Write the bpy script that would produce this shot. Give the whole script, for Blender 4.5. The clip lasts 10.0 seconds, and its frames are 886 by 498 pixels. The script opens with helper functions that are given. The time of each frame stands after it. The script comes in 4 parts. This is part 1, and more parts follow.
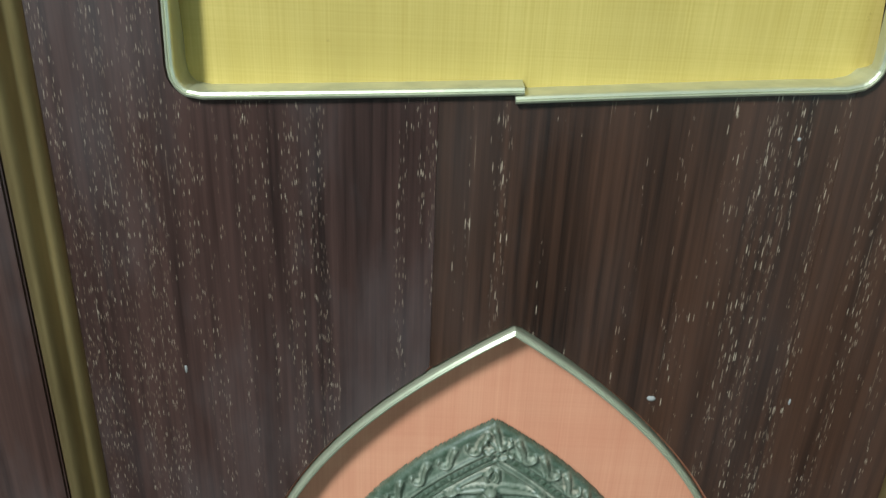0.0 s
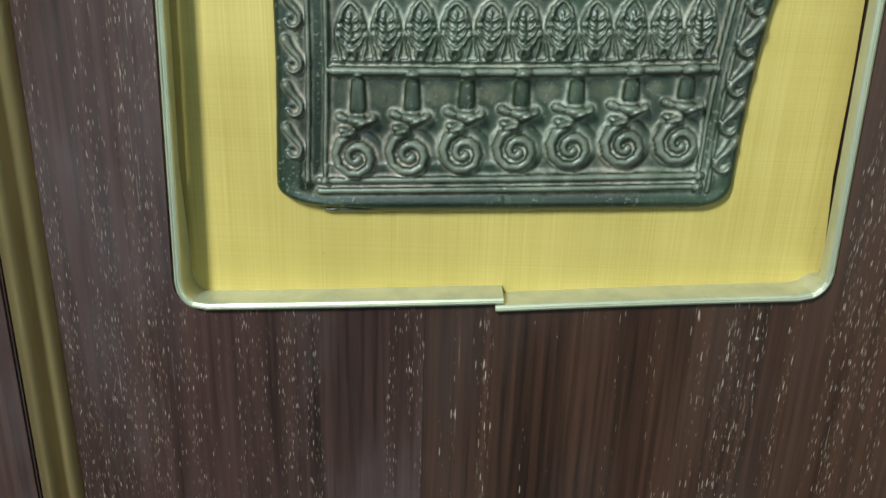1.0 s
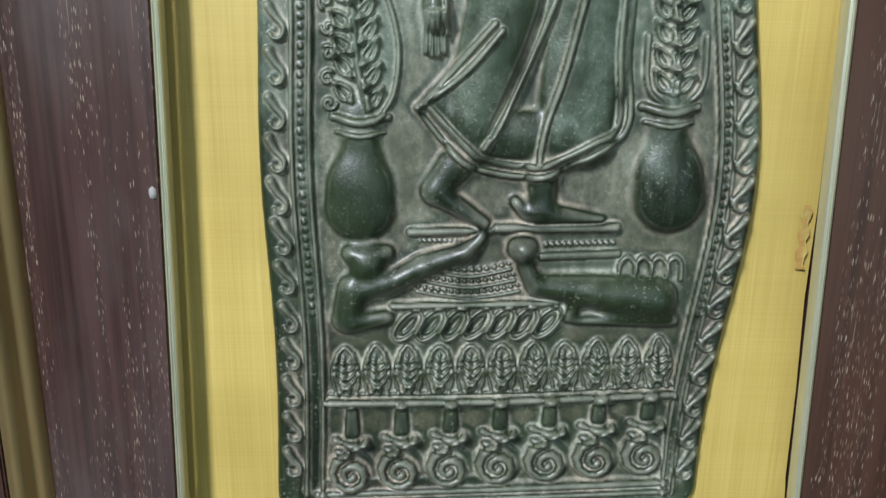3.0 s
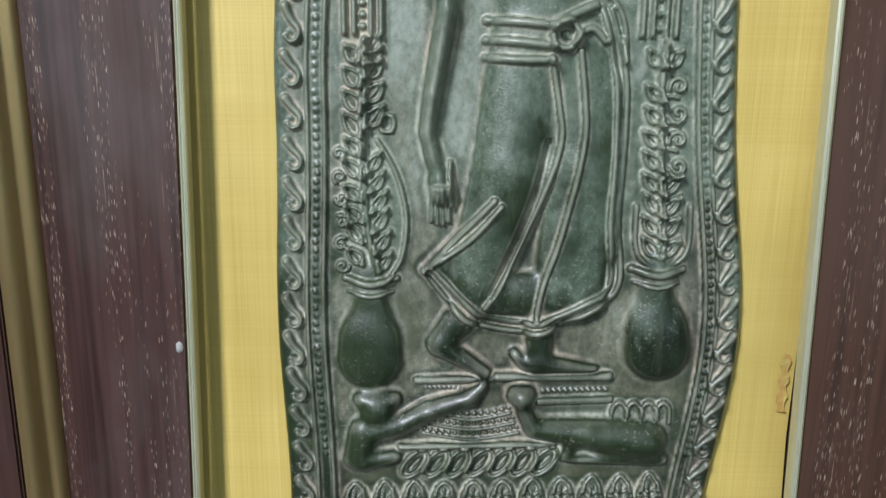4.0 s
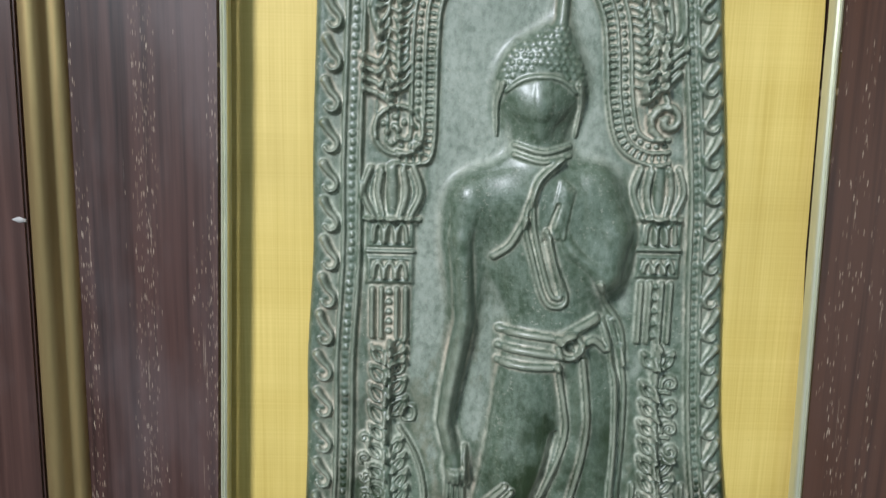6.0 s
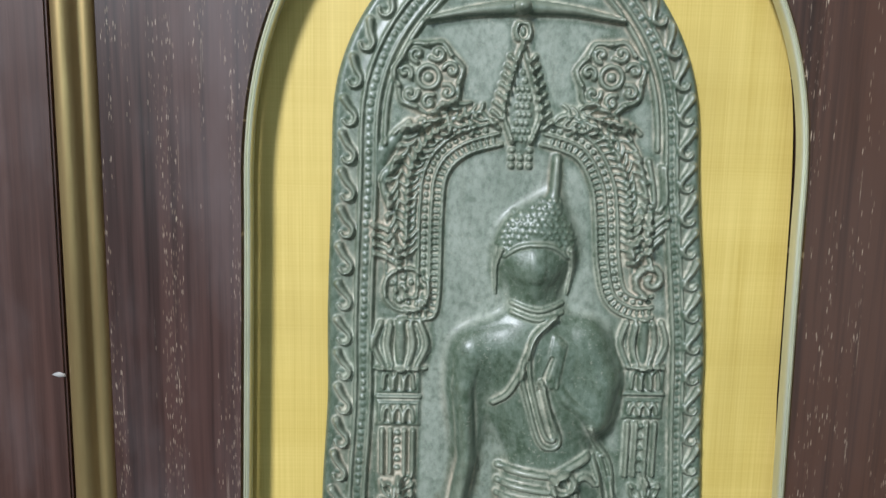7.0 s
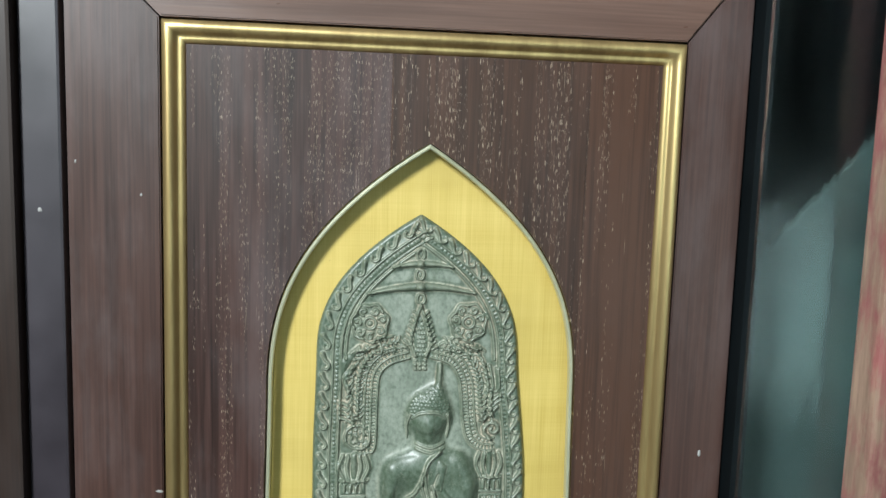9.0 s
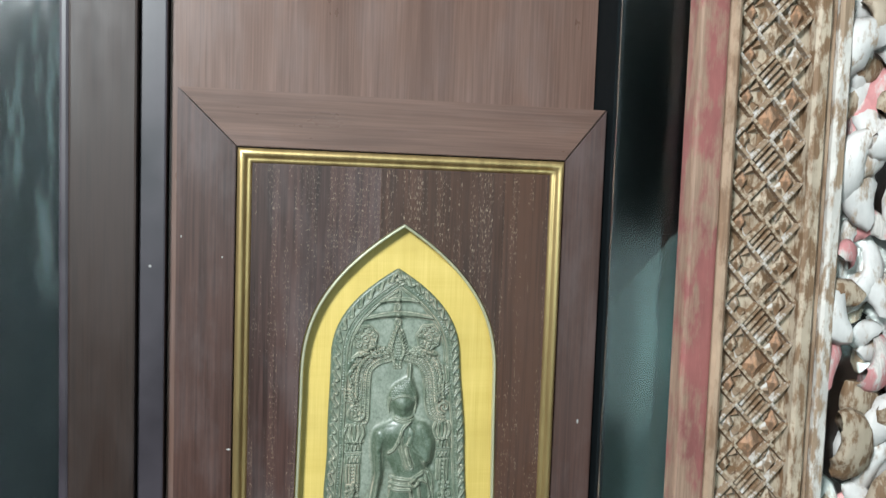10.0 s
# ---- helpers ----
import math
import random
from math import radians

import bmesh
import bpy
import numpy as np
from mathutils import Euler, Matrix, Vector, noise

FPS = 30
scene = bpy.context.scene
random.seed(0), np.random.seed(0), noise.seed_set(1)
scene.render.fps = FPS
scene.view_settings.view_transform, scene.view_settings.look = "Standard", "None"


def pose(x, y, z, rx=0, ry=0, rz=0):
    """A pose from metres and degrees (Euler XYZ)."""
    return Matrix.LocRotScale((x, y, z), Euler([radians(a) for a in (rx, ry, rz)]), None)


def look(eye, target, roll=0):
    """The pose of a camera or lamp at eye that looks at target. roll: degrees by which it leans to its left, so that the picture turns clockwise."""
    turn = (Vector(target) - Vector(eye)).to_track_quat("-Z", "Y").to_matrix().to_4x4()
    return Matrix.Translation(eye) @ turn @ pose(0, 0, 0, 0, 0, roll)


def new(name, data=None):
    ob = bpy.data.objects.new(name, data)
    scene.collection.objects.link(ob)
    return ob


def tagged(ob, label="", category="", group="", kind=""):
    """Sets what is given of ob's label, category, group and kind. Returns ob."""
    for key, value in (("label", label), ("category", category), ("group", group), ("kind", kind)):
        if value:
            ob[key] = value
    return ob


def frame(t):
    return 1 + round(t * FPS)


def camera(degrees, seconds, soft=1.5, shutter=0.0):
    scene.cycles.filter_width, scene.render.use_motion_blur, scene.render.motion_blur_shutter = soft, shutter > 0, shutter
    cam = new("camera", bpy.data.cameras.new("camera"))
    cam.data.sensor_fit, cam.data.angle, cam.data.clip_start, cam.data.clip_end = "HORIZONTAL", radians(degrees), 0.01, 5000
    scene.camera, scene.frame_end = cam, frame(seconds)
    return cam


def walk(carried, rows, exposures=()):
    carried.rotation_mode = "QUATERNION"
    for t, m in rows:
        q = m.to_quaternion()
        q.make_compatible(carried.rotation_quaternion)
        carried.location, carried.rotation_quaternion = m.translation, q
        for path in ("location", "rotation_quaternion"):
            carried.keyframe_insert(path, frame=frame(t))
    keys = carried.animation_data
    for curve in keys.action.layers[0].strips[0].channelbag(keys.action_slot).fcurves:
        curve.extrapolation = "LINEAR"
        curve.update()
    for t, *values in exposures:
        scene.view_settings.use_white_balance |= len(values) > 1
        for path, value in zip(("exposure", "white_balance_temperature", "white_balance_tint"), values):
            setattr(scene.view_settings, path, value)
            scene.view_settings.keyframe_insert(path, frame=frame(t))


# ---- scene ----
cam = camera(59.7, 10.0)
PATH = [
    (0, (-0.021, -0.24, 1.048), (-0.031, 1.584, 0.227), 2.3),
    (0.5, (-0.02, -0.24, 1.074), (-0.016, 1.612, 0.321), 2.1),
    (1, (-0.02, -0.241, 1.1), (-0.02, 1.64, 0.418), 1.8),
    (1.5, (-0.02, -0.24, 1.12), (-0.007, 1.666, 0.518), 1.4),
    (2, (-0.022, -0.24, 1.138), (0.021, 1.687, 0.604), 1.4),
    (2.5, (-0.021, -0.239, 1.164), (0.016, 1.691, 0.642), 1.0),
    (4, (-0.02, -0.25, 1.237), (-0.016, 1.697, 0.783), 0.6),
    (4.5, (-0.025, -0.253, 1.261), (-0.002, 1.701, 0.832), 0.8),
    (5, (-0.022, -0.258, 1.274), (-0.01, 1.705, 0.892), 1.0),
    (5.5, (-0.024, -0.26, 1.297), (-0.003, 1.707, 0.933), 1.2),
    (6, (-0.03, -0.262, 1.325), (-0.008, 1.71, 0.992), 1.4),
    (6.2, (-0.033, -0.263, 1.348), (-0.004, 1.702, 0.976), 1.6),
    (7.3, (-0.038, -0.288, 1.393), (0.025, 1.689, 1.097), 0.7),
    (7.5, (-0.044, -0.295, 1.408), (0.052, 1.68, 1.11), 0.9),
    (8, (-0.043, -0.323, 1.438), (0.062, 1.657, 1.178), 1.3),
    (8.5, (-0.037, -0.38, 1.473), (0.077, 1.604, 1.253), 1.4),
    (8.9, (-0.035, -0.482, 1.488), (0.133, 1.504, 1.318), 1.7),
    (9, (-0.045, -0.499, 1.507), (0.174, 1.476, 1.279), 1.8),
    (9.5, (-0.063, -0.636, 1.525), (0.224, 1.336, 1.361), 2.0),
    (10, (-0.104, -0.781, 1.546), (0.259, 1.181, 1.412), 2.0),
]
walk(cam, [(t, look(eye, target, roll)) for t, eye, target, roll in PATH], exposures=((0.0, 0.06, 6250, -4), (1.2, 0.10, 6200, -4), (2.5, 0.05, 6350, 6), (4.0, 0.05, 6300, 12), (6.5, 0.05, 6300, 11), (8.5, 0.0, 6300, 7), (9.2, 0.22, 6550, 2), (10.0, 0.28, 6500, 4)))


# ---- world and lights ----
def make_world():
    w = bpy.data.worlds.new("room_air")
    w.use_nodes = True
    bg = w.node_tree.nodes["Background"]
    bg.inputs[0].default_value = (0.55, 0.62, 0.66, 1)
    bg.inputs[1].default_value = 0.15
    scene.world = w


def area(name, eye, target, sx, sy, power, colour):
    d = bpy.data.lights.new(name, "AREA")
    d.shape, d.size, d.size_y, d.energy, d.color = "RECTANGLE", sx, sy, power, colour
    ob = new(name, d)
    ob.matrix_world = look(eye, target)
    return ob


make_world()
area("overhead_light", (-0.98, -1.56, 2.40), (0.0, 0.0, 1.25), 0.30, 0.50, 72, (0.90, 0.94, 1.0))
# weak fill added on the right, with no known source
area("overhead_light", (1.5, -2.0, 2.72), (0.2, 0.0, 1.2), 1.2, 0.3, 4, (0.92, 0.97, 1.0))


# ---- materials ----
def mat(name):
    m = bpy.data.materials.new(name)
    m.use_nodes = True
    return m, m.node_tree.nodes, m.node_tree.links, m.node_tree.nodes["Principled BSDF"]


def node(nodes, kind, **props):
    n = nodes.new(kind)
    for key, value in props.items():
        setattr(n, key, value)
    return n


def mapped(nodes, links, scale, offset=None):
    tc = node(nodes, "ShaderNodeTexCoord")
    mp = node(nodes, "ShaderNodeMapping")
    mp.inputs["Scale"].default_value = scale
    links.new(tc.outputs["Object"], mp.inputs["Vector"])
    if offset is not None:
        links.new(offset, mp.inputs["Location"])
    return mp.outputs["Vector"]


def noise_tex(nodes, links, vector, scale, detail=3.0, rough=0.55):
    n = node(nodes, "ShaderNodeTexNoise")
    n.inputs["Scale"].default_value, n.inputs["Detail"].default_value, n.inputs["Roughness"].default_value = scale, detail, rough
    links.new(vector, n.inputs["Vector"])
    return n.outputs["Fac"]


def ramp(nodes, links, fac, *stops):
    r = node(nodes, "ShaderNodeValToRGB")
    els = r.color_ramp.elements
    while len(els) < len(stops):
        els.new(0.5)
    for el, (p, c) in zip(els, stops):
        el.position = p
        el.color = (*c, 1) if len(c) == 3 else c
    links.new(fac, r.inputs["Fac"])
    return r.outputs["Color"]


def grey(v):
    return (v, v, v)


def mix(nodes, links, fac, a, b, kind="MIX"):
    n = node(nodes, "ShaderNodeMix", data_type="RGBA", blend_type=kind)
    for sock, v in ((n.inputs["Factor"], fac), (n.inputs[6], a), (n.inputs[7], b)):
        if isinstance(v, (int, float)):
            sock.default_value = v
        elif isinstance(v, tuple):
            sock.default_value = (*v, 1)
        else:
            links.new(v, sock)
    return n.outputs[2]


def maths(nodes, links, op, a, b=0.0):
    n = node(nodes, "ShaderNodeMath", operation=op)
    for sock, v in zip(n.inputs, (a, b)):
        if isinstance(v, (int, float)):
            sock.default_value = v
        else:
            links.new(v, sock)
    return n.outputs[0]


def bump(nodes, links, bsdf, height, strength, distance=0.001):
    b = node(nodes, "ShaderNodeBump")
    b.inputs["Strength"].default_value, b.inputs["Distance"].default_value = strength, distance
    links.new(height, b.inputs["Height"])
    links.new(b.outputs["Normal"], bsdf.inputs["Normal"])


def wood_material(name, dark, light, flecks=0.0, rough=0.34, horizontal=False, scuffs=0.5):
    """Dark polished palm wood: fine upright grain, and pale open pores as short dashes."""
    m, n, l, p = mat(name)
    info = node(n, "ShaderNodeObjectInfo")
    shift = node(n, "ShaderNodeVectorMath", operation="SCALE")
    shift.inputs[0].default_value = (3.1, 1.7, 5.3)
    l.new(info.outputs["Random"], shift.inputs["Scale"])

    def run(x, y, z):
        """Grain upright, or level for a rail."""
        return mapped(n, l, (z, y, x) if horizontal else (x, y, z), offset=shift.outputs[0])

    grain = run(420, 60, 9)
    broad = run(38, 10, 1.6)
    g = noise_tex(n, l, grain, 1.0, 4, 0.6)
    b = noise_tex(n, l, broad, 1.0, 3, 0.5)
    tone = maths(n, l, "ADD", maths(n, l, "MULTIPLY", g, 0.56), maths(n, l, "MULTIPLY", b, 0.42))
    tone = maths(n, l, "ADD", tone, maths(n, l, "MULTIPLY", maths(n, l, "SUBTRACT", info.outputs["Random"], 0.5), 0.22))
    colour = ramp(n, l, tone, (0.34, dark), (0.64, light))
    height = g
    if flecks > 0:
        v = node(n, "ShaderNodeTexVoronoi", feature="F1", distance="EUCLIDEAN")
        v.inputs["Scale"].default_value, v.inputs["Randomness"].default_value = 1.0, 1.0
        l.new(run(2900, 1, 190), v.inputs["Vector"])
        sep = node(n, "ShaderNodeSeparateColor")
        l.new(v.outputs["Color"], sep.inputs["Color"])
        rows = noise_tex(n, l, run(130, 1, 4), 1.0, 2, 0.6)
        beds = noise_tex(n, l, run(15, 1, 1.3), 1.0, 2, 0.5)
        dense = maths(n, l, "MULTIPLY", maths(n, l, "SUBTRACT", maths(n, l, "ADD", maths(n, l, "MULTIPLY", rows, 1.25), maths(n, l, "MULTIPLY", beds, 0.7)), 0.90), flecks)
        chosen = maths(n, l, "LESS_THAN", sep.outputs["Red"], dense)
        size = maths(n, l, "ADD", maths(n, l, "MULTIPLY", sep.outputs["Green"], 0.30), 0.14)
        edge = ramp(n, l, maths(n, l, "SUBTRACT", size, v.outputs["Distance"]), (0.0, grey(0)), (0.10, grey(1)))
        fleck = maths(n, l, "MULTIPLY", chosen, edge)
        # a few long open pores between the dashes
        v2 = node(n, "ShaderNodeTexVoronoi", feature="F1", distance="EUCLIDEAN")
        v2.inputs["Scale"].default_value, v2.inputs["Randomness"].default_value = 1.0, 1.0
        l.new(run(1900, 1, 26), v2.inputs["Vector"])
        sep2 = node(n, "ShaderNodeSeparateColor")
        l.new(v2.outputs["Color"], sep2.inputs["Color"])
        long_pore = maths(n, l, "MULTIPLY", maths(n, l, "LESS_THAN", sep2.outputs["Red"], maths(n, l, "MULTIPLY", maths(n, l, "SUBTRACT", rows, 0.44), 0.9)), ramp(n, l, v2.outputs["Distance"], (0.10, grey(0.55)), (0.24, grey(0))))
        fleck = maths(n, l, "MAXIMUM", fleck, long_pore)
        pale = ramp(n, l, sep.outputs["Blue"], (0.0, (0.10, 0.062, 0.045)), (0.55, (0.30, 0.22, 0.16)), (1.0, (0.66, 0.54, 0.41)))
        colour = mix(n, l, maths(n, l, "MULTIPLY", fleck, 0.9), colour, pale)
        height = maths(n, l, "SUBTRACT", g, fleck)
    scuff = noise_tex(n, l, run(19, 9, 7), 1.0, 5, 0.65)
    dusty = ramp(n, l, scuff, (0.46, grey(0)), (0.74, grey(scuffs)))
    colour = mix(n, l, maths(n, l, "MULTIPLY", dusty, 0.24), colour, (0.185, 0.165, 0.172))
    l.new(colour, p.inputs["Base Color"])
    l.new(ramp(n, l, scuff, (0.3, grey(rough - 0.08)), (0.75, grey(rough + 0.18))), p.inputs["Roughness"])
    p.inputs["Specular IOR Level"].default_value = 0.36
    p.inputs["Coat Weight"].default_value, p.inputs["Coat Roughness"].default_value = 0.03, 0.2
    bump(n, l, p, height, 0.25, 0.0004)
    return m


def metal_material(name, colour, tarnish, rough=0.3, streak=(30, 30, 30), metallic=1.0):
    m, n, l, p = mat(name)
    a = noise_tex(n, l, mapped(n, l, streak), 1.0, 4, 0.6)
    b = noise_tex(n, l, mapped(n, l, (400, 400, 400)), 1.0, 3, 0.6)
    l.new(ramp(n, l, a, (0.35, tarnish), (0.62, colour)), p.inputs["Base Color"])
    l.new(ramp(n, l, a, (0.3, grey(rough + 0.12)), (0.7, grey(rough))), p.inputs["Roughness"])
    p.inputs["Metallic"].default_value = metallic
    bump(n, l, p, b, 0.12, 0.0004)
    return m


def silk_material(name, base, thread):
    """Plain-woven slub silk: upright and level threads with a few thick ones."""
    m, n, l, p = mat(name)
    up = noise_tex(n, l, mapped(n, l, (1500, 1, 14)), 1.0, 2, 0.5)
    across = noise_tex(n, l, mapped(n, l, (14, 1, 1500)), 1.0, 2, 0.5)
    slub = noise_tex(n, l, mapped(n, l, (150, 1, 5)), 1.0, 3, 0.6)
    slub2 = noise_tex(n, l, mapped(n, l, (7, 1, 60)), 1.0, 2, 0.5)
    stain = noise_tex(n, l, mapped(n, l, (14, 14, 11)), 1.0, 3, 0.5)
    weave = maths(n, l, "ADD", maths(n, l, "MULTIPLY", up, 0.7), maths(n, l, "MULTIPLY", across, 0.3))
    tone = maths(n, l, "ADD", maths(n, l, "MULTIPLY", weave, 0.5), maths(n, l, "ADD", maths(n, l, "MULTIPLY", slub, 0.28), maths(n, l, "MULTIPLY", slub2, 0.22)))
    colour = ramp(n, l, tone, (0.36, base), (0.66, thread))
    dim = tuple(c * 0.72 for c in base)
    colour = mix(n, l, ramp(n, l, stain, (0.5, grey(0)), (0.8, grey(0.5))), colour, dim)
    dirt = noise_tex(n, l, mapped(n, l, (120, 1, 120)), 1.0, 4, 0.7)
    colour = mix(n, l, ramp(n, l, dirt, (0.70, grey(0)), (0.76, grey(0.6))), colour, tuple(c * 0.35 for c in base))
    l.new(colour, p.inputs["Base Color"])
    p.inputs["Roughness"].default_value = 0.55
    p.inputs["Sheen Weight"].default_value, p.inputs["Sheen Roughness"].default_value = 0.25, 0.4
    bump(n, l, p, tone, 0.35, 0.0005)
    return m


def bronze_material():
    """Cast bronze, dark olive and smooth where it stands proud, with pale earth on the open ground and along the chased lines."""
    m, n, l, p = mat("green_bronze")
    a = noise_tex(n, l, mapped(n, l, (17, 17, 11)), 1.0, 6, 0.62)
    b = noise_tex(n, l, mapped(n, l, (1300, 1300, 1300)), 1.0, 3, 0.6)
    c = noise_tex(n, l, mapped(n, l, (420, 420, 300)), 1.0, 4, 0.65)
    cloud = noise_tex(n, l, mapped(n, l, (52, 52, 34)), 1.0, 5, 0.6)
    patchy = noise_tex(n, l, mapped(n, l, (110, 110, 80)), 1.0, 4, 0.65)

    def worn_map(name, lo, hi):
        return ramp(n, l, node(n, "ShaderNodeAttribute", attribute_name=name).outputs["Fac"], (lo, grey(0)), (hi, grey(1)))

    colour = ramp(n, l, a, (0.36, (0.004, 0.010, 0.003)), (0.52, (0.012, 0.025, 0.007)), (0.68, (0.033, 0.053, 0.022)))
    # verdigris, thickest round the shoulders and the arch and thin at the feet; its rise also paints in the upper sheen
    sep = node(n, "ShaderNodeSeparateXYZ")
    l.new(node(n, "ShaderNodeTexCoord").outputs["Object"], sep.inputs[0])
    spread = maths(n, l, "ADD", maths(n, l, "MULTIPLY", sep.outputs["Z"], 2.6), maths(n, l, "MULTIPLY", cloud, 0.9))
    bloom_sheen = ramp(n, l, spread, (0.86, grey(0.0)), (1.36, grey(1.0)))
    green = ramp(n, l, c, (0.36, (0.060, 0.091, 0.056)), (0.62, (0.138, 0.178, 0.132)))
    colour = mix(n, l, maths(n, l, "MULTIPLY", bloom_sheen, 0.74), colour, green)
    # a thin pale film on the open ground between the forms, grainy and cloudy; its paling upward carries sheen too
    film = maths(n, l, "MULTIPLY", worn_map("open_ground", 0.10, 0.85), ramp(n, l, c, (0.34, grey(0.50)), (0.60, grey(1))))
    film = maths(n, l, "MULTIPLY", film, ramp(n, l, cloud, (0.34, grey(0.50)), (0.58, grey(1))))
    film = maths(n, l, "MULTIPLY", film, ramp(n, l, spread, (0.55, grey(0.50)), (1.15, grey(1))))
    dust = ramp(n, l, spread, (0.60, (0.205, 0.185, 0.120)), (0.95, (0.270, 0.265, 0.195)), (1.30, (0.295, 0.325, 0.270)))
    colour = mix(n, l, maths(n, l, "MULTIPLY", film, 0.80), colour, dust)
    # rubbed streaks and bright specks on the proud forms
    streak = noise_tex(n, l, mapped(n, l, (260, 260, 16)), 1.0, 4, 0.6)
    colour = mix(n, l, ramp(n, l, streak, (0.54, grey(0)), (0.76, grey(0.30))), colour, (0.100, 0.120, 0.075))
    spots = noise_tex(n, l, mapped(n, l, (780, 780, 780)), 1.0, 2, 0.5)
    speck = maths(n, l, "MULTIPLY", ramp(n, l, spots, (0.60, grey(0)), (0.68, grey(1))), ramp(n, l, cloud, (0.44, grey(0.1)), (0.62, grey(1))))
    colour = mix(n, l, maths(n, l, "MULTIPLY", speck, 0.38), colour, (0.36, 0.35, 0.28))
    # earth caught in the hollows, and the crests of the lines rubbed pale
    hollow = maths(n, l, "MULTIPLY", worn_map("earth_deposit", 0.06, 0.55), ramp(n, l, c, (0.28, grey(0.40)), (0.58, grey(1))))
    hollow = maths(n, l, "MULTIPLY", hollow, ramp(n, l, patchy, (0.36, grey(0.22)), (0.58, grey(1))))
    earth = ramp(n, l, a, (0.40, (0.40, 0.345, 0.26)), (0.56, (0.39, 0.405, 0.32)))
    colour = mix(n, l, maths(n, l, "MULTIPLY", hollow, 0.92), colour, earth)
    crest = maths(n, l, "MULTIPLY", worn_map("rubbed_crest", 0.25, 0.90), ramp(n, l, patchy, (0.34, grey(0.35)), (0.62, grey(1))))
    colour = mix(n, l, maths(n, l, "MULTIPLY", crest, 0.62), colour, (0.31, 0.32, 0.245))
    l.new(colour, p.inputs["Base Color"])
    rough = ramp(n, l, a, (0.3, grey(0.38)), (0.7, grey(0.52)))
    rough = mix(n, l, maths(n, l, "MULTIPLY", film, 0.8), rough, grey(0.62))
    l.new(mix(n, l, hollow, rough, grey(0.85)), p.inputs["Roughness"])
    p.inputs["Specular IOR Level"].default_value = 0.55
    p.inputs["Coat Weight"].default_value, p.inputs["Coat Roughness"].default_value = 0.42, 0.30
    l.new(maths(n, l, "MULTIPLY", maths(n, l, "SUBTRACT", 1.0, film), 0.42), p.inputs["Coat Weight"])
    bump(n, l, p, maths(n, l, "ADD", b, maths(n, l, "MULTIPLY", c, 1.0)), 0.30, 0.0006)
    return m


def plain_material(name, colour, rough=0.6, spread=0.2, scale=14.0, metallic=0.0):
    m, n, l, p = mat(name)
    a = noise_tex(n, l, mapped(n, l, (scale, scale, scale)), 1.0, 5, 0.6)
    lo, hi = tuple(c * (1 - spread) for c in colour), tuple(min(1, c * (1 + spread)) for c in colour)
    l.new(ramp(n, l, a, (0.3, lo), (0.7, hi)), p.inputs["Base Color"])
    l.new(ramp(n, l, a, (0.3, grey(max(0.02, rough - 0.08))), (0.7, grey(rough + 0.08))), p.inputs["Roughness"])
    p.inputs["Metallic"].default_value = metallic
    bump(n, l, p, a, 0.1, 0.002)
    return m


def glass_material():
    m, n, l, p = mat("cabinet_glass")
    smear = noise_tex(n, l, mapped(n, l, (7, 7, 3)), 1.0, 4, 0.6)
    p.inputs["Base Color"].default_value = (0.86, 0.93, 0.92, 1)
    p.inputs["Transmission Weight"].default_value = 1.0
    p.inputs["IOR"].default_value = 1.38
    l.new(ramp(n, l, smear, (0.35, grey(0.08)), (0.7, grey(0.22))), p.inputs["Roughness"])
    wave = noise_tex(n, l, mapped(n, l, (22, 5, 5)), 1.0, 3, 0.55)
    bump(n, l, p, wave, 0.6, 0.004)
    return m


def paint_material(name, colour, bare, amount=0.5, scale=60.0):
    """Old paint rubbed through to bare wood."""
    m, n, l, p = mat(name)
    a = noise_tex(n, l, mapped(n, l, (scale, scale, scale * 0.35)), 1.0, 6, 0.65)
    g = noise_tex(n, l, mapped(n, l, (500, 200, 18)), 1.0, 3, 0.6)
    wood = ramp(n, l, g, (0.3, tuple(c * 0.6 for c in bare)), (0.7, bare))
    tone = noise_tex(n, l, mapped(n, l, (25, 25, 12)), 1.0, 4, 0.6)
    paint = ramp(n, l, tone, (0.3, tuple(c * 0.7 for c in colour)), (0.7, tuple(min(1, c * 1.15) for c in colour)))
    l.new(mix(n, l, ramp(n, l, a, (amount - 0.05, grey(0)), (amount + 0.05, grey(1))), paint, wood), p.inputs["Base Color"])
    p.inputs["Roughness"].default_value = 0.7
    bump(n, l, p, maths(n, l, "ADD", a, g), 0.4, 0.001)
    return m


PALM = wood_material("dark_palm_wood", (0.0042, 0.0022, 0.0020), (0.063, 0.0320, 0.0268), flecks=6.4, rough=0.37, scuffs=0.9)
RED_PALM = wood_material("reddish_palm_wood", (0.0046, 0.0022, 0.0015), (0.066, 0.0295, 0.0178), flecks=3.8, rough=0.37, scuffs=0.25)
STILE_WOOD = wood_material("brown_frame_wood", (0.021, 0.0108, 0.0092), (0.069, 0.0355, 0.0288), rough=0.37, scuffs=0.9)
# rail and wall paler than the stiles: upper sheen put into the base colour
SHEEN_RAIL_WOOD = wood_material("sheen_rail_wood", (0.092, 0.0520, 0.0405), (0.158, 0.0930, 0.0720), rough=0.33, horizontal=True)
SHEEN_WALL_WOOD = wood_material("sheen_wall_wood", (0.092, 0.0520, 0.0405), (0.158, 0.0930, 0.0720), rough=0.33)
CABINET_WOOD = wood_material("black_brown_wood", (0.008, 0.0044, 0.0034), (0.024, 0.0125, 0.0090), rough=0.46, scuffs=0.2)
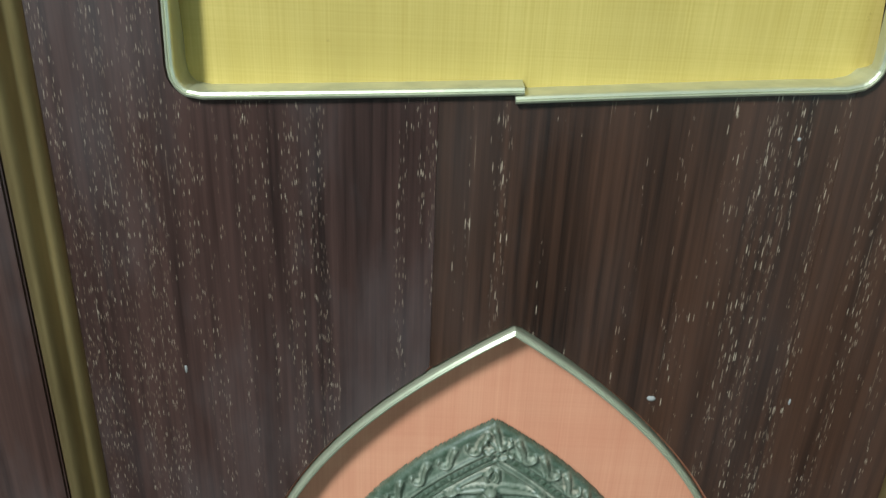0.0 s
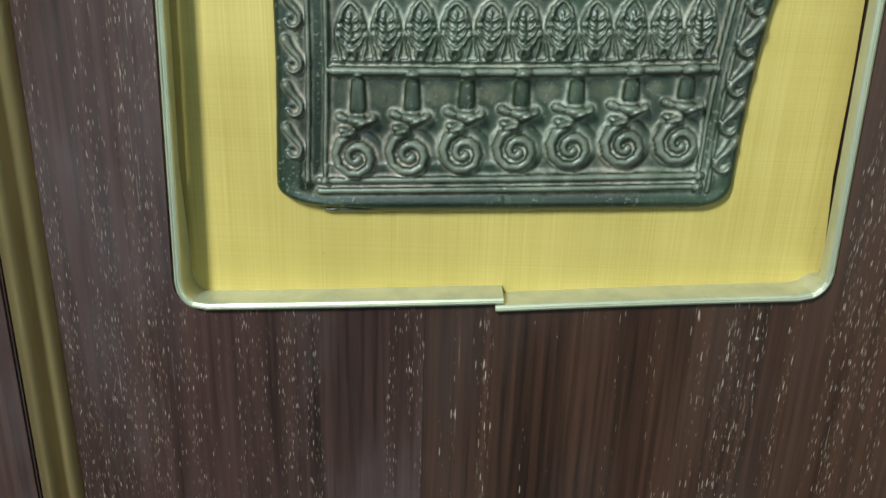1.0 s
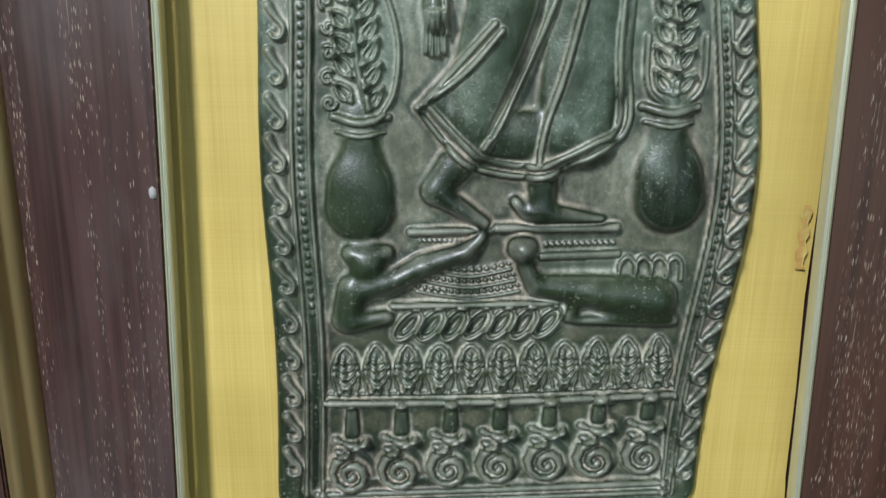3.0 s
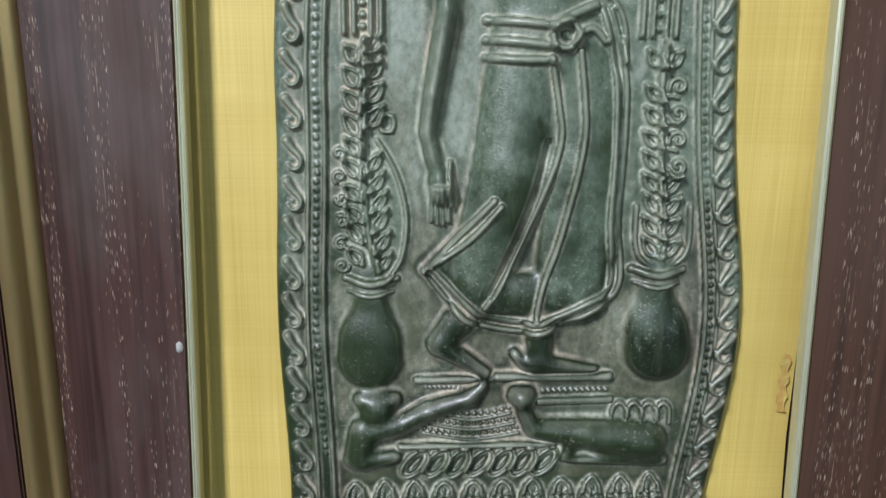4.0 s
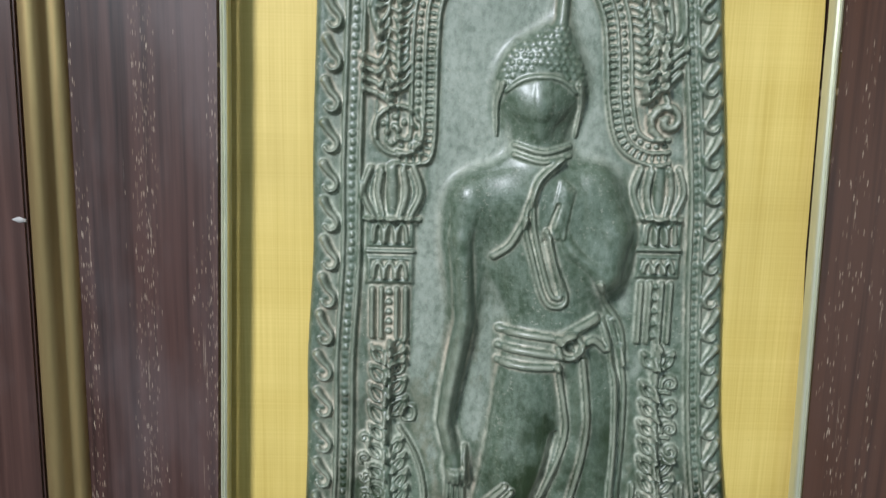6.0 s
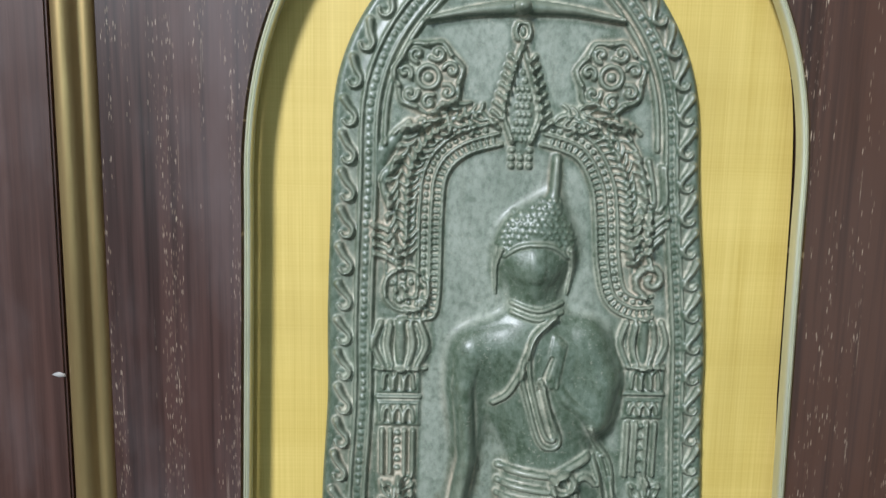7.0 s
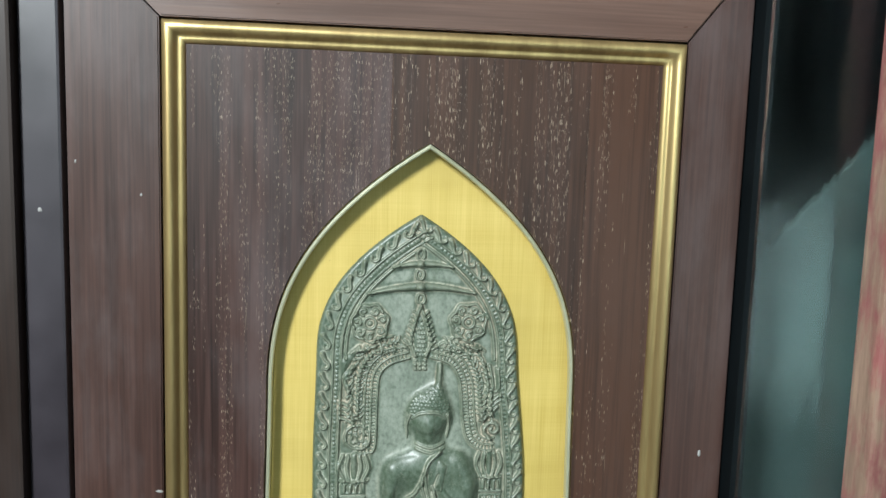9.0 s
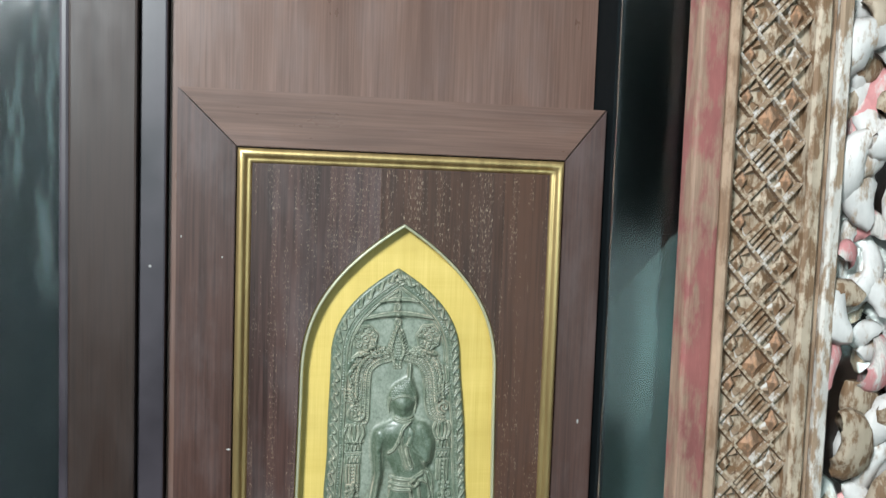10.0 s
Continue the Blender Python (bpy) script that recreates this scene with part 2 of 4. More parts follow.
LACQUER = plain_material("dark_lacquer", (0.030, 0.024, 0.030), 0.40, 0.3)
GILT = metal_material("gilt_moulding", (0.64, 0.475, 0.215), (0.38, 0.270, 0.12), 0.36, (60, 60, 6), 0.80)
BRASS = metal_material("tarnished_brass", (0.60, 0.60, 0.44), (0.50, 0.51, 0.37), 0.30, (90, 90, 25), 0.55)
YELLOW_SILK = silk_material("yellow_silk", (0.465, 0.336, 0.074), (0.625, 0.476, 0.146))
SALMON_SILK = silk_material("salmon_silk", (0.62, 0.25, 0.15), (0.72, 0.34, 0.21))
BRONZE = bronze_material()
GLASS = glass_material()
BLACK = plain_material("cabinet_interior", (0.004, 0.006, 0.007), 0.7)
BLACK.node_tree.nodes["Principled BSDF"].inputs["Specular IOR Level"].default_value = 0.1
PLASTER = plain_material("pale_plaster", (0.20, 0.205, 0.205), 0.85, 0.1, 3.0)
FLOOR_STONE = plain_material("floor_stone", (0.07, 0.062, 0.056), 0.4, 0.15, 2.0)


# ---- mesh helpers ----
def part(name, bm, material, parent=None, label="", smooth=False):
    me = bpy.data.meshes.new(name)
    bm.normal_update()
    bm.to_mesh(me)
    bm.free()
    me.materials.append(material)
    if smooth:
        me.polygons.foreach_set("use_smooth", [True] * len(me.polygons))
    ob = new(name, me)
    if parent is not None:
        ob.parent = parent
    if label:
        ob["label"] = label
    return ob


def thing(name, x, y, z, label, category, group="", kind=""):
    ob = new(name)
    ob.location = (x, y, z)
    return tagged(ob, label, category, group, kind)


def box(x0, x1, y0, y1, z0, z1, bevel=0.0):
    bm = bmesh.new()
    bmesh.ops.create_cube(bm, size=1)
    for v in bm.verts:
        v.co = Vector(((x0 + x1) / 2 + v.co.x * (x1 - x0), (y0 + y1) / 2 + v.co.y * (y1 - y0), (z0 + z1) / 2 + v.co.z * (z1 - z0)))
    if bevel:
        bmesh.ops.bevel(bm, geom=bm.edges[:], offset=bevel, segments=2, affect="EDGES", profile=0.6)
    return bm


def sweep(path, profile, closed=False):
    """Sweeps a profile of (across, out) pairs along a path in the upright plane: across runs to the left of the way, out towards the viewer."""
    bm = bmesh.new()
    rings, count = [], len(path)
    for i, p in enumerate(path):
        a = path[i - 1] if (i > 0 or closed) else path[i]
        b = path[(i + 1) % count] if (i < count - 1 or closed) else path[i]
        d0, d1 = Vector(p) - Vector(a), Vector(b) - Vector(p)
        d0 = d0.normalized() if d0.length > 1e-9 else d1.normalized()
        d1 = d1.normalized() if d1.length > 1e-9 else d0
        way = (d0 + d1).normalized()
        left = Vector((-way.y, way.x))
        grow = 1 / max(0.45, left.dot(Vector((-d1.y, d1.x))))
        rings.append([bm.verts.new((p[0] + left.x * u * grow, -o, p[1] + left.y * u * grow)) for u, o in profile])
    n = len(profile)
    for i in range(count if closed else count - 1):
        r, s = rings[i], rings[(i + 1) % count]
        for k in range(n):
            bm.faces.new((r[k], r[(k + 1) % n], s[(k + 1) % n], s[k]))
    if not closed:
        bm.faces.new(rings[0])
        bm.faces.new(rings[-1][::-1])
    bmesh.ops.recalc_face_normals(bm, faces=bm.faces)
    return bm


# ---- room that closes the place ----
def room():
    for name, b, m in (
        ("floor", (-3, 3.4, -3.6, 1.2, -0.1, 0.0), FLOOR_STONE), ("ceiling", (-3, 3.4, -3.6, 1.2, 2.8, 2.9), PLASTER),
        ("wall_north", (-3, 3.4, 1.1, 1.2, 0, 2.8), PLASTER), ("wall_west", (-3.1, -3, -3.6, 1.2, 0, 2.8), PLASTER),
        ("wall_east", (3.4, 3.5, -3.6, 1.2, 0, 2.8), PLASTER)):
        tagged(part(name, box(*b), m), "plain painted " + name.split("_")[0] + " of the room", name.split("_")[0], kind="structure")
    # three openings put in the unseen south wall to let the glow through
    bm = bmesh.new()
    for b in ((-3, -2.3, 0, 2.8), (-1.95, -1.35, 0, 2.8), (-2.3, -1.95, 0, 1.85), (-2.3, -1.95, 2.05, 2.8), (-1.35, 1.0, 0, 1.0), (-1.35, 1.0, 2.4, 2.8), (1.0, 1.15, 0, 2.8), (1.15, 3.2, 0, 0.2), (1.15, 3.2, 1.32, 2.8), (3.2, 3.4, 0, 2.8)):
        t = box(b[0], b[1], -3.7, -3.6, b[2], b[3])
        me = bpy.data.meshes.new("tmp")
        t.to_mesh(me)
        t.free()
        bm.from_mesh(me)
        bpy.data.meshes.remove(me)
    tagged(part("wall_south", bm, PLASTER), "plain painted wall with three openings added for reflections", "wall", kind="structure")
    # unseen glowing panel, added for the sheen and the reflections in the glass
    m, n, l, p = mat("added_glow")
    p.inputs["Base Color"].default_value = (0.3, 0.4, 0.42, 1)
    p.inputs["Emission Color"].default_value = (0.50, 0.66, 0.69, 1)
    p.inputs["Emission Strength"].default_value = 2.8
    tagged(part("backdrop", box(-2.9, 3.3, -3.95, -3.9, 0, 2.6), m), "pale blue glowing panel added behind the openings", "daylight", kind="structure")


room()

# ---- the panel ----
Z0 = 1.0              # foot of the yellow niche
NICHE_TOP = 0.517
FOOT = -0.0065


def niche_half(z):
    """Half the width of a niche at the height z over its foot."""
    if z <= 0.35:
        w = 0.1015 + 0.0085 * (max(0.0, 0.35 - z) / 0.35) ** 1.15
        r, up = 0.010, z - FOOT
        if up < r:
            w -= r - math.sqrt(max(0.0, r * r - (r - up) ** 2))
        return w
    return 0.1015 * (1 - ((z - 0.35) / (NICHE_TOP - 0.35)) ** 2.62)


def slant(x, r):
    """The foot of the niche is cut a little out of level."""
    t = min(1.0, max(0.0, (r - FOOT) / 0.06))
    return 0.050 * x * (1 - t * t * (3 - 2 * t))


def niche_rows():
    rows = [FOOT + r for r in (0.0, 0.0003, 0.0010, 0.0022, 0.004, 0.0065, 0.010)]
    rows += [0.0035 + i * 0.03465 for i in range(1, 11)]
    return rows + [0.35 + (NICHE_TOP - 0.35) * (1 - (1 - i / 46) ** 1.35) for i in range(1, 47)]


ROWS = niche_rows()
LOW = 0.911 - NICHE_TOP   # foot of the lower niche
NICHES = ((LOW, 0.0045), (Z0, 0.0))
SILK_Y = 0.0085
PANEL_X, PANEL_Z0, PANEL_Z1 = 0.1525, 0.30, 1.5735


def plank(xa, xb, panel, material):
    """One upright board of the panel with the niches cut out of it."""
    bm = bmesh.new()
    zs = [(PANEL_Z0, 0, 1.0, 0.0)]
    for foot, c in NICHES:
        zs += [(foot + FOOT - 1e-5, 0, FOOT, c)] + [(foot + r, niche_half(r) + 0.0015, r, c) for r in ROWS] + [(foot + NICHE_TOP + 1e-5, 0, 1.0, c)]
    zs.append((PANEL_Z1, 0, 1.0, 0.0))

    def strip(lo, hi):
        last = None
        for z, w, q, c in zs:
            a, b = lo(w, c), hi(w, c)
            if b - a < 1e-6:
                last = None
                continue
            now = (bm.verts.new((a, 0, z + slant(a - c, q))), bm.verts.new((b, 0, z + slant(b - c, q))))
            if last:
                bm.faces.new((last[0], last[1], now[1], now[0]))
            last = now

    if xb <= 0 or xa >= 0:
        strip(lambda w, c: max(xa, c + w) if xa >= 0 else xa, lambda w, c: min(xb, c - w) if xb <= 0 else xb)
    else:
        strip(lambda w, c: xa, lambda w, c: c - w)
        strip(lambda w, c: c + w, lambda w, c: xb)
    bmesh.ops.remove_doubles(bm, verts=bm.verts, dist=1e-7)
    bmesh.ops.recalc_face_normals(bm, faces=bm.faces)
    if bm.faces[:][0].normal.y > 0:
        bmesh.ops.reverse_faces(bm, faces=bm.faces)
    skin = bmesh.ops.extrude_face_region(bm, geom=bm.faces[:])
    bmesh.ops.translate(bm, verts=[g for g in skin["geom"] if isinstance(g, bmesh.types.BMVert)], vec=(0, 0.0185, 0))
    bmesh.ops.recalc_face_normals(bm, faces=bm.faces)
    return part("plank", bm, material, panel)


GILT_PROFILE = ((0.0, -0.004), (0.0, 0.0022), (0.0006, 0.0042), (0.0018, 0.0060), (0.0034, 0.0072), (0.0052, 0.0074), (0.0068, 0.0066), (0.0080, 0.0050),
                (0.0090, 0.0034), (0.0098, 0.0025), (0.0110, 0.0028), (0.0124, 0.0024), (0.0135, 0.0011), (0.0140, 0.0002), (0.0140, -0.004))


def wall_panel():
    p = thing("wall_panel", 0, 0, 0, "tall dark palm-wood panel with gilt moulding and two arched niches", "wall panel")
    for xa, xb, m in ((-PANEL_X, -0.0255, PALM), (-0.0255, 0.1035, RED_PALM), (0.1035, PANEL_X, RED_PALM)):
        plank(xa + 0.00006, xb - 0.00006, p, m)
    part("backing_board", box(-0.17, 0.17, 0.0192, 0.034, PANEL_Z0, 1.60), CABINET_WOOD, p)
    # gilt moulding, mitred at the upper corners
    xo, zo, zb = 0.1662, 1.5872, PANEL_Z0
    part("moulding", sweep([(-xo, zb), (-xo, zo - 0.030), (-xo, zo - 0.016), (-xo, zo), (0.016 - xo, zo), (0.030 - xo, zo), (xo - 0.030, zo), (xo - 0.016, zo), (xo, zo), (xo, zo - 0.016), (xo, zo - 0.030), (xo, zb)], [(-a, o) for a, o in GILT_PROFILE]), GILT, p, "gilt half-round moulding", smooth=True)
    # frame of two stiles and a mitred top rail
    left, right, top = -0.2225, 0.2105, 1.643
    inner = 0.1676

    def mitred(corners, name, material):
        bm = bmesh.new()
        front = [bm.verts.new((x, -0.003, z)) for x, z in corners]
        back = [bm.verts.new((x, 0.032, z)) for x, z in corners]
        bm.faces.new(front)
        bm.faces.new(back[::-1])
        for i in range(4):
            j = (i + 1) % 4
            bm.faces.new((front[j], front[i], back[i], back[j]))
        bmesh.ops.recalc_face_normals(bm, faces=bm.faces)
        bmesh.ops.bevel(bm, geom=[e for e in bm.edges if all(v.co.y < 0 for v in e.verts)], offset=0.0008, segments=2, affect="EDGES")
        return part(name, bm, material, p)

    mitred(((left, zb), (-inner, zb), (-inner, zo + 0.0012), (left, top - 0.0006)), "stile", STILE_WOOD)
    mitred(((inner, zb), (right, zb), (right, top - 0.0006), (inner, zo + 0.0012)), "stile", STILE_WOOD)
    mitred(((left + 0.0009, top), (-inner + 0.0009, zo + 0.0016), (inner - 0.0009, zo + 0.0016), (right - 0.0009, top)), "top_rail", SHEEN_RAIL_WOOD)
    # brass edging and silk of each niche
    for foot, mid, silk, label in ((Z0, 0.0, YELLOW_SILK, "plain yellow silk lining"), (LOW, 0.0045, SALMON_SILK, "plain salmon-pink silk lining")):
        edging(p, foot, mid)
        bm = bmesh.new()
        last = None
        for r in ROWS:
            w = niche_half(r) + 0.001
            gap = 0.0009 + 0.0006 * math.sin(r * 23) + 0.0004 * math.sin(r * 71) if 0.02 < r < 0.43 else 0.0
            now = [bm.verts.new((mid + w * (i / 10 - 1) - gap * max(0.0, i / 10 - 1) ** 3, SILK_Y + 0.0004 * math.sin(i * 1.3 + r * 9) ** 2, foot + r + slant(w * (i / 10 - 1), r))) for i in range(21)]
            if last:
                for i in range(20):
                    bm.faces.new((last[i], last[i + 1], now[i + 1], now[i]))
            last = now
        part("silk", bm, silk, p, label, smooth=True)
    return p


def edging(p, foot, mid):
    """A brass strip bent round the niche, whose two ends overlap at the foot."""
    profile = ((0.0, -0.0095), (0.0, 0.0016), (0.0003, 0.0026), (0.0010, 0.0031), (0.0013, 0.0027), (0.0017, 0.0030), (0.0024, 0.0026),
               (0.0027, 0.0016), (0.0027, -0.0095))
    path = []
    for i in range(13):
        path.append((-0.0015 + 0.101 * i / 12, foot + FOOT - 0.0022 * (1 - i / 12) ** 1.4))
    side = [(niche_half(r), foot + r) for r in ROWS[2:]]
    path += side + [(-x, z) for x, z in side[-2::-1]]
    for i in range(13):
        path.append((-0.0995 + 0.1005 * i / 12, foot + FOOT + 0.0006 * (i / 12) ** 2))
    path = [(mid + x, z + slant(x, z - foot)) for x, z in path]
    bm = sweep(path, profile)
    for v in bm.verts:
        if v.co.y > 0.008 and v.co.z > foot + 0.006:
            v.co.y = 0.0022
    part("brass_edging", bm, BRASS, p, "tarnished brass strip edging")


wall_panel()


# ---- the bronze plaque ----
def smooth01(a, b, x):
    t = np.clip((x - a) / (b - a), 0, 1)
    return t * t * (3 - 2 * t)


def plaque_half(z):
    w = 74.9 - 2.4 * smooth01(230, 290, z) - 5.0 * smooth01(285, 385, z) + 5.5 * np.exp(-((z - 150) / 52) ** 2) + 0.6 * (1 - smooth01(20, 70, z))
    arch = np.clip((z - 375) / 96.5, 0, 1)
    w = w * (1 - arch ** 2.4)
    low = np.clip(z - 24.0, 0, 9)
    return w - (9 - np.sqrt(np.maximum(0, 81 - (9 - low) ** 2)))


def plaque_mid(z):
    return 4.6 * np.exp(-((z - 145) / 75) ** 2) - 4.6 * smooth01(240, 400, z) - 1.0 + 1.8 * smooth01(230, 300, z)


class Relief:
    """A cast relief as heights in millimetres over a sheet; x and z in millimetres, z from the foot of the niche."""

    def __init__(self, step):
        self.step = step
        self.x = np.arange(-84, 92 + step, step)
        self.z = np.arange(22, 473 + step, step)
        self.h = np.zeros((len(self.z), len(self.x)))

    def window(self, x0, x1, z0, z1):
        i0, i1 = np.searchsorted(self.x, (x0, x1))
        k0, k1 = np.searchsorted(self.z, (z0, z1))
        return slice(k0, k1), slice(i0, i1), self.x[None, i0:i1], self.z[k0:k1, None]

    def lay(self, cut, bump, how):
        if how == "add":
            self.h[cut] += bump
        elif how == "max":
            old = self.h[cut]
            near = np.clip(1 - np.abs(old - bump) / 3.0, 0, 1)
            join = np.maximum(old, bump) + 0.75 * near ** 2 * smooth01(2.0, 5.0, np.minimum(old, bump))
            self.h[cut] = np.where(bump > -50, join, old)
        else:
            soft = np.maximum(bump, 0)
            self.h[cut] = np.sqrt(self.h[cut].clip(0) ** 2 + soft ** 2)
        return self

    def blob(self, cx, cz, rx, rz, h, turn=0.0, how="max", base=0.0, flat=1.2):
        r = max(rx, rz)
        k, i, x, z = self.window(cx - r, cx + r, cz - r, cz + r)
        c, s = math.cos(radians(turn)), math.sin(radians(turn))
        u, v = (x - cx) * c + (z - cz) * s, (z - cz) * c - (x - cx) * s
        d = (u / rx) ** 2 + (v / rz) ** 2
        dome = np.where(d < 1, base + h * (1 - d.clip(0, 1)) ** (0.5 * flat), 0 if how == "add" else -99)
        return self.lay((k, i), dome, how)

    def limb(self, a, b, ra, rb, ha, hb, how="max"):
        r = max(ra, rb)
        k, i, x, z = self.window(min(a[0], b[0]) - r, max(a[0], b[0]) + r, min(a[1], b[1]) - r, max(a[1], b[1]) + r)
        dx, dz = b[0] - a[0], b[1] - a[1]
        t = np.clip(((x - a[0]) * dx + (z - a[1]) * dz) / max(1e-6, dx * dx + dz * dz), 0, 1)
        d = np.hypot(x - a[0] - t * dx, z - a[1] - t * dz) / (ra + (rb - ra) * t)
        dome = np.where(d < 1, (ha + (hb - ha) * t) * (1 - d * d).clip(0, 1) ** 0.62, 0 if how == "add" else -99)
        return self.lay((k, i), dome, how)

    def cord(self, pts, r, h, how="add", taper=False, n=7):
        """A raised cord along a smooth curve through the points."""
        p = curve(pts, n)
        k, i, x, z = self.window(min(q[0] for q in p) - r, max(q[0] for q in p) + r, min(q[1] for q in p) - r, max(q[1] for q in p) + r)
        best = np.full((z.shape[0], x.shape[1]), 9.0)
        for j, (a, b) in enumerate(zip(p, p[1:])):
            dx, dz = b[0] - a[0], b[1] - a[1]
            t = np.clip(((x - a[0]) * dx + (z - a[1]) * dz) / max(1e-6, dx * dx + dz * dz), 0, 1)
            rr = r * (1 - 0.75 * (j + t) / len(p)) if taper else r
            best = np.minimum(best, np.hypot(x - a[0] - t * dx, z - a[1] - t * dz) / rr)
        dome = h * (1.25 if how == "add" else 1.0) * np.sqrt((1 - best ** 2).clip(0, 1))
        return self.lay((k, i), np.where(best < 1, dome, 0 if how == "add" else -99), how)

    def ring(self, cx, cz, r, w, h, squash=1.0):
        k, i, x, z = self.window(cx - r - w, cx + r + w, cz - r - w, cz + r + w)
        d = (np.hypot(x - cx, (z - cz) / squash) - r) / w
        return self.lay((k, i), 1.25 * h * np.sqrt((1 - d * d).clip(0, 1)), "add")

    def spiral(self, cx, cz, r, w, h, turns=2.0, hand=1, start=90.0):
        pts = []
        for j in range(int(turns * 10) + 1):
            f = j / (turns * 10)
            a = radians(start) + hand * f * turns * 2 * math.pi
            pts.append((cx + r * (1 - 0.85 * f) * math.cos(a), cz + r * (1 - 0.85 * f) * math.sin(a)))
        return self.cord(pts, w, h, n=1)

    def bar(self, x0, x1, z0, z1, h, soft=0.8, how="add"):
        k, i, x, z = self.window(x0 - soft, x1 + soft, z0 - soft, z1 + soft)
        d = np.minimum(np.minimum(x - x0, x1 - x), np.minimum(z - z0, z1 - z)) / soft
        return self.lay((k, i), h * smooth01(-1, 1, d), how)


def curve(pts, n):
    """Catmull-Rom through the points."""
    if n <= 1 or len(pts) < 3:
        return list(pts)
    out, q = [], [pts[0], *pts, pts[-1]]
    for a, b, c, d in zip(q, q[1:], q[2:], q[3:]):
        for j in range(n):
            t = j / n
            out.append(tuple(0.5 * (2 * b[e] + (c[e] - a[e]) * t + (2 * a[e] - 5 * b[e] + 4 * c[e] - d[e]) * t * t
                                    + (3 * b[e] - a[e] - 3 * c[e] + d[e]) * t ** 3) for e in (0, 1)))
    return out + [pts[-1]]


def outline(side, inset, z0=44.0):
    """Points up one side of the plaque, a little inside its edge, with the way at each."""
    z = np.concatenate([np.arange(z0, 375, 1.0), 375 + 96.4 * (1 - (1 - np.linspace(0, 1, 120)) ** 1.6)])
    x = plaque_mid(z) + side * plaque_half(z)
    dx, dz = np.gradient(x), np.gradient(z)
    n = np.hypot(dx, dz)
    nx, nz = -dz / n * side, dx / n * side
    return x + nx * inset, z + nz * inset


def spaced(x, z, gap):
    s = np.concatenate([[0], np.cumsum(np.hypot(np.diff(x), np.diff(z)))])
    at = np.arange(gap / 2, s[-1] - 2, gap)
    px, pz = np.interp(at, s, x), np.interp(at, s, z)
    ax, az = np.interp(at + 0.5, s, x) - px, np.interp(at + 0.5, s, z) - pz
    return list(zip(px, pz, np.arctan2(az, ax)))


def border(r):
    rng = random.Random(4)
    for side, inset, gap in ((-1, 6.8, 13.6), (1, 5.8, 12.3)):
        for px, pz, a in spaced(*outline(side, inset, 38), gap):
            def at(u, v, px=px, pz=pz, a=a, side=side):
                # u along the border, v outwards
                ox, oz = math.sin(a) * side, -math.cos(a) * side
                return (px + math.cos(a) * u + ox * v, pz + math.sin(a) * u + oz * v)
            k = 1 + rng.uniform(-0.12, 0.12)
            r.cord([at(6.6 * k, 2.6), at(3.2, 0.6), at(0.2, -1.9), at(-2.6, -1.4), at(-3.4, 0.9), at(-1.8, 2.4)], 1.5, 2.1 * k, taper=True, n=5)
            r.blob(*at(-0.4, 1.0), 1.4, 1.1, 0.5, how="add")
        inner, step = (13.9, 2.9) if side < 0 else (11.1, 2.9)
        for px, pz, a in spaced(*outline(side, inner, 100), step):
            r.blob(px + rng.uniform(-0.25, 0.25), pz, 1.2, rng.uniform(0.9, 1.4), 0.75 * rng.uniform(0.45, 1.1), math.degrees(a), how="add")
        for off in ((11.0, 16.8) if side < 0 else (9.1, 13.2)):
            x, z = outline(side, off, 34)
            r.cord(list(zip(x[::6], z[::6])), 0.85, 1.1, n=1)


